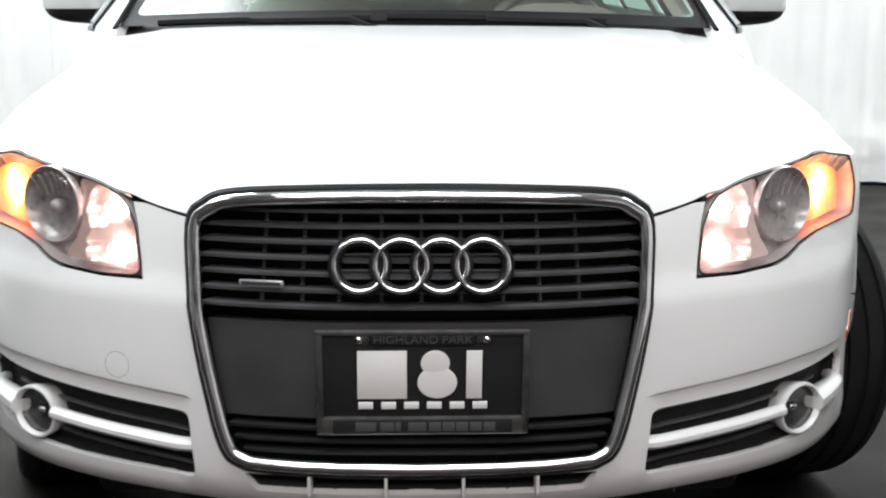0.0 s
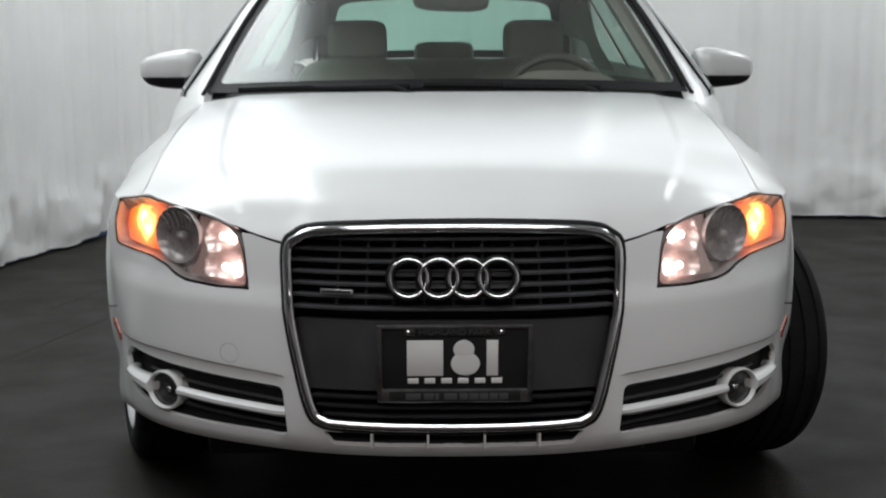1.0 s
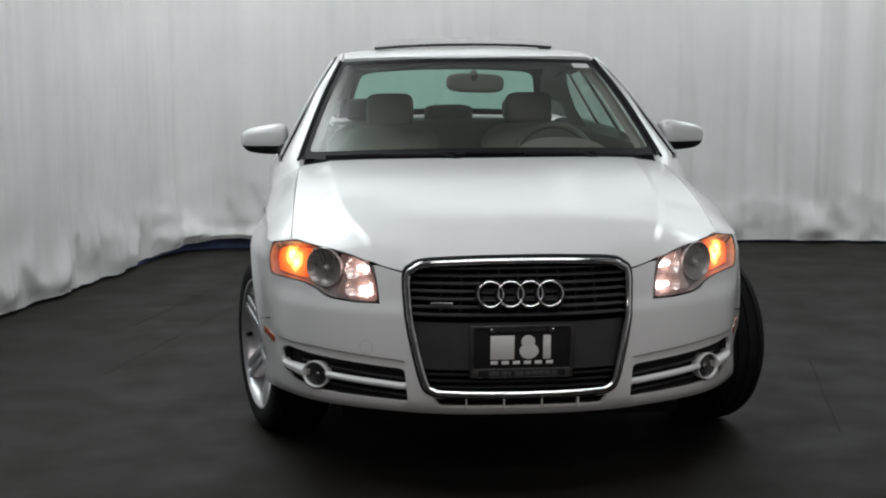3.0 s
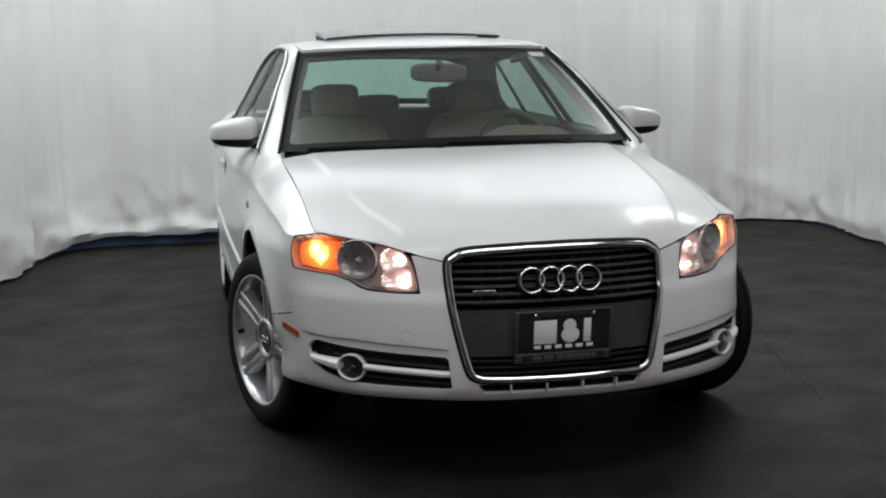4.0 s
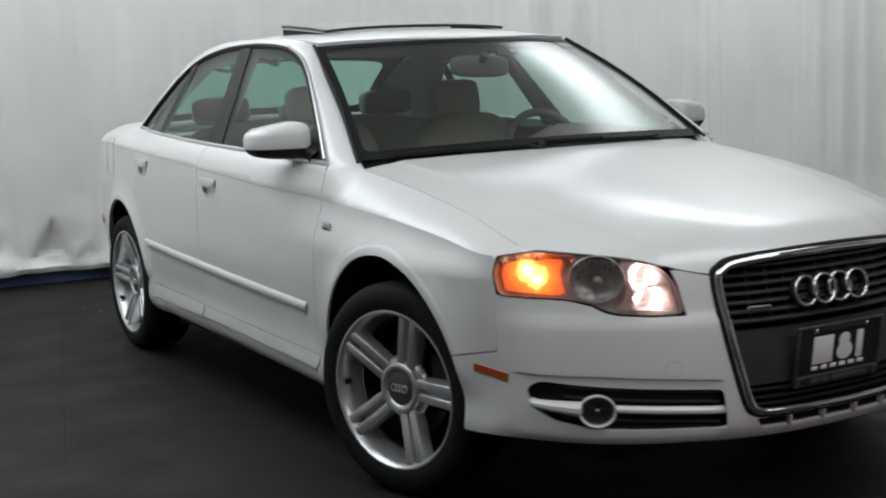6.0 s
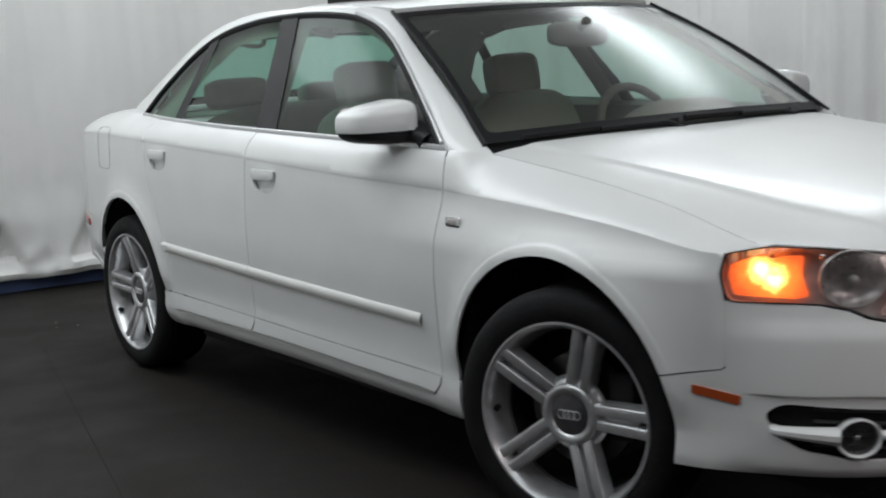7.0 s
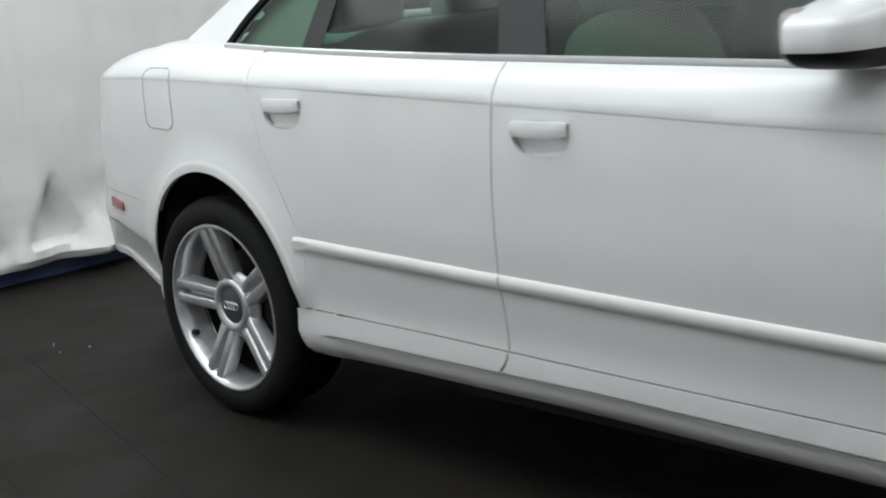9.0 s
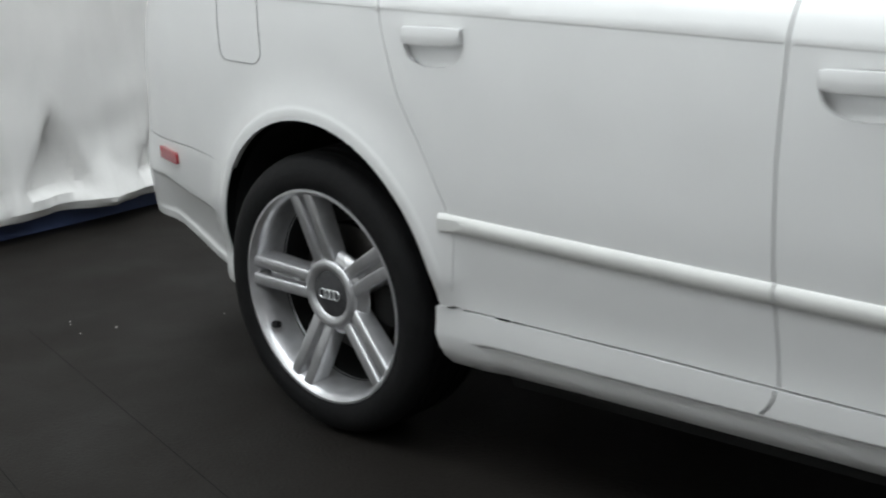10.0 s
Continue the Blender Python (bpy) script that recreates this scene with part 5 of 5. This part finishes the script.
def build_headlamps():
    for sg in (1, -1):
        mirror = sg < 0
        lamp = new("headlamp")
        lamp.parent = car
        flip = Matrix.Diagonal((sg, 1, 1, 1))

        def at(x, z, depth, tilt=0.6):
            p, n = on_skin(x, z, depth)
            n = (n * tilt + Vector((0, -1, 0)) * (1 - tilt)).normalized()
            return facing(p, n)
        panel("housing", skin, LAMP, BEZEL, lamp, step=0.03, flange=-0.040, push=-0.042, mirror=mirror)
        panel("lens", skin, LAMP, LENS, lamp, step=0.03, flange=0, push=-0.001, mirror=mirror, label="clear lamp lens")
        edge = [Vector(skin(*q)) for q in LAMP]
        part("rim_seal", sweep([(sg * p.x, p.y, p.z) for p in edge], 0.0015, True, 6), SEAL, lamp)
        # main beam bowl in the middle, fluted
        bowl = lathe([(0.0605, 0.004), (0.060, -0.004), (0.0585, -0.006), (0.056, -0.001), (0.050, 0.008), (0.040, 0.015), (0.026, 0.020), (0.012, 0.022), (0.0, 0.022)], 60, "Y")
        m = flip @ at(0.628, 0.685, 0.016, 0.9) @ Matrix.Diagonal((1.2, 1, 1.03, 1))
        part("main_bowl", bowl, REFLECT, lamp, "smoky chrome reflector bowl", m=m)
        part("bulb_cap", ball(0.013, 0.015, 0.013, flip @ at(0.626, 0.680, 0.024), 20), REFLECT, lamp, "chrome bulb cap")
        for k in range(-3, 4):
            h = 0.046 - 0.004 * abs(k)
            rib = [m @ Vector((0.0105 * k + 0.002 * k * t, 0.010 - 0.012 * t * t - 0.0009 * k * k, 0.012 + h * t * 0.82)) for t in np.linspace(0, 1, 7)]
            part("bowl_rib", sweep(rib, 0.0022, n=6), REFLECT, lamp)
        part("position_lamp", ball(0.007, 0.006, 0.007, flip @ at(0.675, 0.732, 0.014, 0.8), 14), CHROME, lamp, "small clear lamp")
        # dipped beam reflector on the inner side, its glare painted as emission
        inner = rounded([nose(0.568, 0.731), nose(0.562, 0.70), nose(0.550, 0.668), nose(0.560, 0.635), nose(0.575, 0.610), nose(0.440, 0.602), nose(0.455, 0.672), nose(0.482, 0.708), nose(0.515, 0.721)], 0.010, 3)
        panel("dipped_reflector", dipped_surf, inner, PAINTED_GLOW_WHITE, lamp, step=0.009, flange=0.012, mirror=mirror, label="reflector with its glare painted in as emission")
        for x, z in ((0.510, 0.692), (0.496, 0.630)):
            part("bulb", ball(0.0075, 0.010, 0.0075, flip @ at(x, z, 0.016, 0.2), 16), BULB, lamp, "glowing white bulb")
        # indicator, the bulb's glow painted on its reflector
        amber = rounded([nose(0.702, 0.742), nose(0.706, 0.70), nose(0.694, 0.655), nose(0.71, 0.648), side(-0.478, 0.652), side(-0.467, 0.70), side(-0.474, 0.735), nose(0.730, 0.742)], 0.01, 3)
        panel("indicator", skin, amber, PAINTED_GLOW_AMBER, lamp, step=0.012, flange=0.02, push=-0.026, mirror=mirror, label="amber indicator with its glow painted in")
        part("indicator_bulb", ball(0.011, 0.009, 0.011, flip @ at(0.738, 0.700, 0.020, 0.8), 16), BULB_AMBER, lamp, "glowing amber bulb")


# ---- wheels ----


def wheel_meshes():
    tyre = [(0.226, 0.092), (0.236, 0.102), (0.247, 0.1065), (0.262, 0.109), (0.280, 0.1075), (0.295, 0.102), (0.304, 0.094), (0.310, 0.083)]
    for g in (0.062, 0.022, -0.022, -0.062):
        tyre += [(0.3138, g + 0.007), (0.3065, g + 0.006), (0.3065, g - 0.006), (0.314, g - 0.007)]
    tyre += [(0.3105, -0.083), (0.304, -0.096), (0.283, -0.109), (0.25, -0.108), (0.226, -0.092)]
    rim = [(0.229, 0.094), (0.2365, 0.099), (0.2355, 0.1045), (0.230, 0.1045), (0.2235, 0.097), (0.218, 0.086), (0.214, 0.06), (0.209, 0.025), (0.206, 0.020)]
    hub = [(0.0, 0.03), (0.090, 0.036), (0.096, 0.046), (0.090, 0.057), (0.080, 0.064), (0.070, 0.068), (0.062, 0.066)]
    cap = [(0.0775, 0.060), (0.0765, 0.071), (0.073, 0.0755), (0.068, 0.0775), (0.060, 0.0765), (0.0535, 0.073), (0.051, 0.069), (0.0, 0.068)]
    core = [(0.0, 0.0742), (0.020, 0.0737), (0.038, 0.0720), (0.0505, 0.0695)]
    disc = [(0.0, 0.03), (0.07, 0.032), (0.072, 0.012), (0.142, 0.010), (0.144, -0.012), (0.07, -0.014)]
    return tyre, rim, hub, cap, core, disc


TYRE_P, RIM_P, HUB_P, CAP_P, CORE_P, DISC_P = wheel_meshes()


def spoke_bars(first):
    """Five double spokes, dished towards the hub."""
    bms = []
    for k in range(5):
        a = radians(first + 72 * k)
        for o in (-1, 1):
            bm = bmesh.new()
            bmesh.ops.create_cube(bm, size=1)
            for v in bm.verts:
                outer = v.co.z > 0
                r = 0.2325 if outer else 0.058
                w = 0.030 if outer else 0.029
                gap = 0.0215 if outer else 0.019
                face = v.co.x > 0
                x = (0.0985 if outer else 0.069) if face else (0.05 if outer else 0.03)
                v.co = (x, o * gap + v.co.y * w * (0.86 if face else 1.25), r)
            bmesh.ops.bevel(bm, geom=bm.edges[:], offset=0.0045, segments=3, affect="EDGES", profile=0.5)
            bm.transform(Matrix.Rotation(a, 4, "X"))
            bms.append(bm)
        web = box(0.018, 0.024, 0.135, 0.003, Matrix.Rotation(a, 4, "X") @ pose(0.054, 0, 0.128, 0, 9, 0))
        bms.append(web)
    return join(*bms)


def build_wheel(name, x, y, turn, first, label, radius=0.314):
    """turn: steering in degrees; outboard is the wheel's own +x."""
    w = new(name)
    w.parent = car
    w.matrix_basis = pose(x, y, radius - 0.0004, 0, 0, (180 if x < 0 else 0) + turn)
    tagged(w, label=label)
    grow = (radius - 0.24) / 0.074
    part("tyre", lathe([(0.24 + (r - 0.24) * grow if r > 0.24 else r, h) for r, h in TYRE_P], 96), RUBBER, w, "black rubber tyre")
    part("rim", join(lathe(RIM_P, 72), spoke_bars(first), lathe(HUB_P, 40)), ALLOY, w, "silver five twin-spoke alloy rim")
    # deep part of the silver barrel coloured black in place of its shade
    part("barrel", lathe([(0.2075, 0.026), (0.205, -0.02), (0.205, -0.095), (0.15, -0.098)], 72), WELL, w, "inner rim barrel, blackened for the shade behind the spokes")
    part("hub_cap", lathe(CAP_P, 48), ALLOY, w)
    part("cap_disc", lathe(CORE_P, 32), CAPDISC, w, "dark badge disc")
    for k in range(4):
        ring = [(0.0744, 0.021 - 0.014 * k + 0.0105 * math.cos(a), 0.0105 * math.sin(a)) for a in np.linspace(0, 2 * math.pi, 20, endpoint=False)]
        part("emblem_ring", sweep(ring, 0.0016, True, 6), SATIN, w)
    part("brake_disc", lathe(DISC_P, 48), DISC, w, "worn steel brake disc")
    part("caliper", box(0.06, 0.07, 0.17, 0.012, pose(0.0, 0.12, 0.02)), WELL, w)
    a = radians(first + 36 + 72)
    part("valve", sweep([(0.075, -0.208 * math.sin(a), 0.208 * math.cos(a)), (0.092, -0.200 * math.sin(a), 0.194 * math.cos(a))], 0.0085, n=8), SEAL, w)


build_grille()
build_plate()
build_vents()
build_headlamps()
for sx in (-1, 1):
    build_wheel("front_wheel", sx * 0.758, 0.016, 17.5, -17 if sx < 0 else 30, "front alloy wheel turned to the side")
    build_wheel("rear_wheel", sx * 0.730, 2.639, 0.0, 11 if sx < 0 else 20, "rear alloy wheel", 0.308)

# ---- side fittings ----


def build_sides():
    for sg in (1, -1):
        mirror = sg < 0
        housing = new("door_mirror")
        housing.parent = car

        def shell(z_lo, z_hi, grow=0.0):
            """Boxy rounded shell, narrower towards its tip and swept back."""
            bm = ball(1, 1, 1, None, 40, 0.56)
            for v in bm.verts:
                u, d, h = v.co
                if d > 0.45:
                    d = 0.45 + (d - 0.45) * 0.15
                tip = max(0.0, (u + 1) / 2)
                hh = (0.070 + grow) * (1 - 0.20 * tip ** 1.6) * (1.0 if h < 0 else 1.0 - 0.27 * tip)
                x = 0.862 + (0.097 + grow) * u
                yy = 0.713 + (0.095 + grow) * d * (1 - 0.22 * tip) + 0.040 * tip ** 1.3
                z = 1.015 + hh * h - 0.004 * tip
                if h < 0:
                    z = 1.015 + hh * h * 0.97
                v.co = (sg * x, yy, min(max(z, z_lo), z_hi))
            return bm
        part("mirror_cap", shell(0.990, 2), PAINT, housing, "white mirror housing")
        part("mirror_base", shell(0.0, 0.9915, -0.003), BLACK, housing, "black lower mirror shell")
        arm = [(sg * x, y, z) for x, y, z in ((0.80, 0.700, 0.985), (0.785, 0.665, 0.980), (0.768, 0.63, 0.968), (0.762, 0.61, 0.955))]
        part("arm", sweep(arm, 0.024, n=12, flat=1.3, taper=lambda t: 0.8 + 0.6 * t), BLACK, housing, "black mirror arm")
        part("mirror_glass", box(0.14, 0.004, 0.085, 0.02, pose(sg * 0.868, 0.775, 1.015, 0, 0, sg * 8)), REFLECT, housing, "mirror glass")
        # lamps and badges on the flanks
        marker = rounded([side(-0.386, 0.452), side(-0.386, 0.432), side(-0.490, 0.416), side(-0.494, 0.436)], 0.004, 2)
        panel("side_marker", skin, marker, AMBER, car, step=0.012, flange=0.008, push=0.003, mirror=mirror, label="amber side marker")
        marker = rounded([side(3.177, 0.560), side(3.272, 0.568), side(3.272, 0.540), side(3.177, 0.533)], 0.004, 2)
        panel("side_marker", skin, marker, RED, car, step=0.012, flange=0.012, push=0.007, mirror=mirror, label="red side marker")
        p = skin(*side(0.415, 0.757))
        rep_ = part("side_repeater", box(0.009, 0.062, 0.029, 0.004, pose(sg * (p[0] + 0.002), 0.412, 0.757)), CHROME, car, "chrome side repeater")
        part("repeater_lens", box(0.004, 0.034, 0.015, 0.0018, pose(sg * (p[0] + 0.006), 0.412, 0.757)), BEZEL, rep_)
        if sg < 0:
            flap = [side(2.762, 0.815), side(2.767, 0.90)] + [(s_of_y(2.77), CREASE(2.8) + 0.03), (s_of_y(2.79), CREASE(2.8) + 0.046), (s_of_y(2.895), CREASE(2.92) + 0.046), (s_of_y(2.922), CREASE(2.93) + 0.03)] + [side(2.927, 0.90), side(2.922, 0.815), side(2.905, 0.799), side(2.785, 0.796)]
            path = [Vector(skin(*q)) for q in resample(rounded(flap, 0.02, 4), 0.010)]
            part("fuel_flap_seam", sweep([(-p.x - 0.0002, p.y, p.z) for p in path], 0.0009, True, 5), GREY, car, "fuel flap outline")


def wiper(x0, x1, lift):
    """Arm and blade lying along the foot of the windscreen."""
    w = new("wiper")
    w.parent = car
    blade = [Vector(windscreen_surf(u, 0.004 + lift * t)) + Vector((0, -0.008, 0.006)) for t, u in zip(np.linspace(0, 1, 12), np.linspace(x0, x1, 12))]
    part("blade", sweep(blade, 0.010, n=6, flat=0.7), BLACK, w)
    arm = [Vector(windscreen_surf(x0 - 0.06 * np.sign(x1 - x0), -0.05)) + Vector((0, -0.01, -0.012))] + [Vector(windscreen_surf(x0 + (x1 - x0) * t, -0.008 + lift * t)) + Vector((0, -0.012, 0.008)) for t in (0.1, 0.3, 0.55)]
    part("arm", sweep(arm, 0.009, n=6, flat=0.8), BLACK, w)
    part("pivot", ball(0.02, 0.02, 0.014, Matrix.Translation(arm[0]), 14), BLACK, w)


def build_seat(x, y):
    seat = new("front_seat")
    seat.parent = car
    part("cushion", ball(0.25, 0.27, 0.10, pose(x, y - 0.22, 0.58, 6, 0, 0), 28, 0.6), BEIGE, seat)
    part("backrest", ball(0.245, 0.085, 0.30, pose(x, y + 0.12, 0.745, -17, 0, 0), 28, 0.5), BEIGE, seat)
    part("headrest", ball(0.112, 0.052, 0.080, pose(x, y + 0.235, 1.096, -10, 0, 0), 28, 0.42), BEIGE, seat, "padded headrest")
    for d in (-0.05, 0.05):
        part("headrest_post", sweep([(x + d, y + 0.20, 0.98), (x + d, y + 0.225, 1.07)], 0.006, n=8), CHROME, seat)


def build_interior():
    for sx in (-0.33, 0.33):
        build_seat(sx, 1.36)
    bench = new("rear_seat")
    bench.parent = car
    part("backrest", ball(0.66, 0.09, 0.29, pose(0, 2.30, 0.745, -20, 0, 0), 32, 0.45), BEIGE, bench)
    part("cushion", ball(0.66, 0.26, 0.11, pose(0, 2.05, 0.54), 28, 0.5), BEIGE, bench)
    for x, z in ((-0.42, 1.075), (0.0, 1.04), (0.42, 1.075)):
        part("headrest", ball(0.13, 0.05, 0.058, pose(x, 2.405, z, -10, 0, 0), 24, 0.42), BEIGE, bench)
    top = [[(x, y + (0.12 * (x / 0.7) ** 2 if y < 0.6 else 0), z - 0.02 * (x / 0.7) ** 2 + (0.075 * math.exp(-((x - 0.37) / 0.19) ** 4) if 0.6 < y < 0.88 else 0)) for x in np.linspace(-0.70, 0.70, 36)] for y, z in ((0.34, 0.925), (0.5, 0.935), (0.66, 0.938), (0.78, 0.935), (0.86, 0.91), (0.90, 0.84), (0.88, 0.62))]
    part("dashboard", sheet(top), DASH, car, "brown-grey moulded dashboard")
    sw = new("steering_wheel")
    sw.parent = car
    m = pose(0.365, 0.945, 0.888, -24, 0, 0)
    part("wheel_rim", sweep([m @ Vector((0.172 * math.cos(a), 0, 0.172 * math.sin(a))) for a in np.linspace(0, 2 * math.pi, 48, endpoint=False)], 0.0155, True, 10), WHEEL_GRIP, sw)
    part("wheel_hub", ball(0.085, 0.03, 0.065, m, 24, 0.7), WHEEL_GRIP, sw)
    for a in (0, 180, 250, 290):
        e = m @ Vector((0.166 * math.cos(radians(a)), 0, 0.166 * math.sin(radians(a))))
        part("wheel_spoke", sweep([m @ Vector((0.05 * math.cos(radians(a)), 0, 0.05 * math.sin(radians(a)))), e], 0.014, n=8, flat=0.6), WHEEL_GRIP, sw)
    mir = new("rear_view_mirror")
    mir.parent = car
    part("mirror_shell", ball(0.122, 0.026, 0.040, pose(0.015, 0.86, 1.232, 0, 2, 0), 28, 0.55), MIRROR_SHELL, mir, "dark mirror shell")
    part("stalk", sweep([(0.005, 0.80, 1.275), (0.01, 0.845, 1.25)], 0.014, n=10), MIRROR_SHELL, mir)
    # headliner, shelf, door cards, inner pillars
    half = [(x, 1.03 + 0.085 * (x / 0.548) ** 2) for x in np.linspace(0, 0.52, 8)] + [(0.53, y) for y in np.linspace(1.2, 2.2, 8)] + [(0.40, 2.30)]
    panel("headliner", roof_surf, half + [(0, 2.32)] + [(-a, b) for a, b in half[:0:-1]], LINING, car, step=0.08, flange=0, push=-0.05)
    part("parcel_shelf", sheet([[(x, y, 0.985 + 0.01 * math.cos(x)) for x in (-0.62, 0, 0.62)] for y in (2.42, 2.7, 2.98)]), DASH, car)
    part("cabin_floor", box(1.4, 2.1, 0.02, 0, pose(0, 1.45, 0.42)), WELL, car)
    part("bulkhead", box(1.3, 0.03, 0.42, 0, pose(0, 0.36, 0.68)), WELL, car)
    for sg in (1, -1):
        rows = [[(sg * (BELT_X(y) - 0.05 - (0.03 if z < 0.9 else 0)), y, z) for y in np.linspace(0.52, 2.6, 20)] for z in (0.45, 0.7, 0.86, 0.93, 0.955)]
        rows.append([(sg * (BELT_X(y) - 0.010), y, BELT_Z(y) + 0.002) for y in np.linspace(0.52, 2.6, 20)])
        part("door_card", sheet(rows), DASH, car)
        inner = [[(sg * (glass_surf(y + dy * k, z)[0] - 0.03), y + dy * k, z) for k, z in ((0, 0.95), (0.04, 1.1), (0.08, 1.25), (0.10, 1.34))] for y, dy in ((1.45, 1), (1.56, 1))]
        part("inner_pillar", sheet(inner), LINING, car)
    st = [(0.79, 0.885), (0.925, 0.885), (0.925, 0.945), (0.79, 0.945)]
    panel("sticker", windscreen_surf, st, PAPER, car, step=0.1, flange=0, push=0.002, label="white paper sticker")


build_sides()
wiper(-0.15, -0.86, 0.0)
wiper(0.62, -0.10, 0.01)
build_interior()
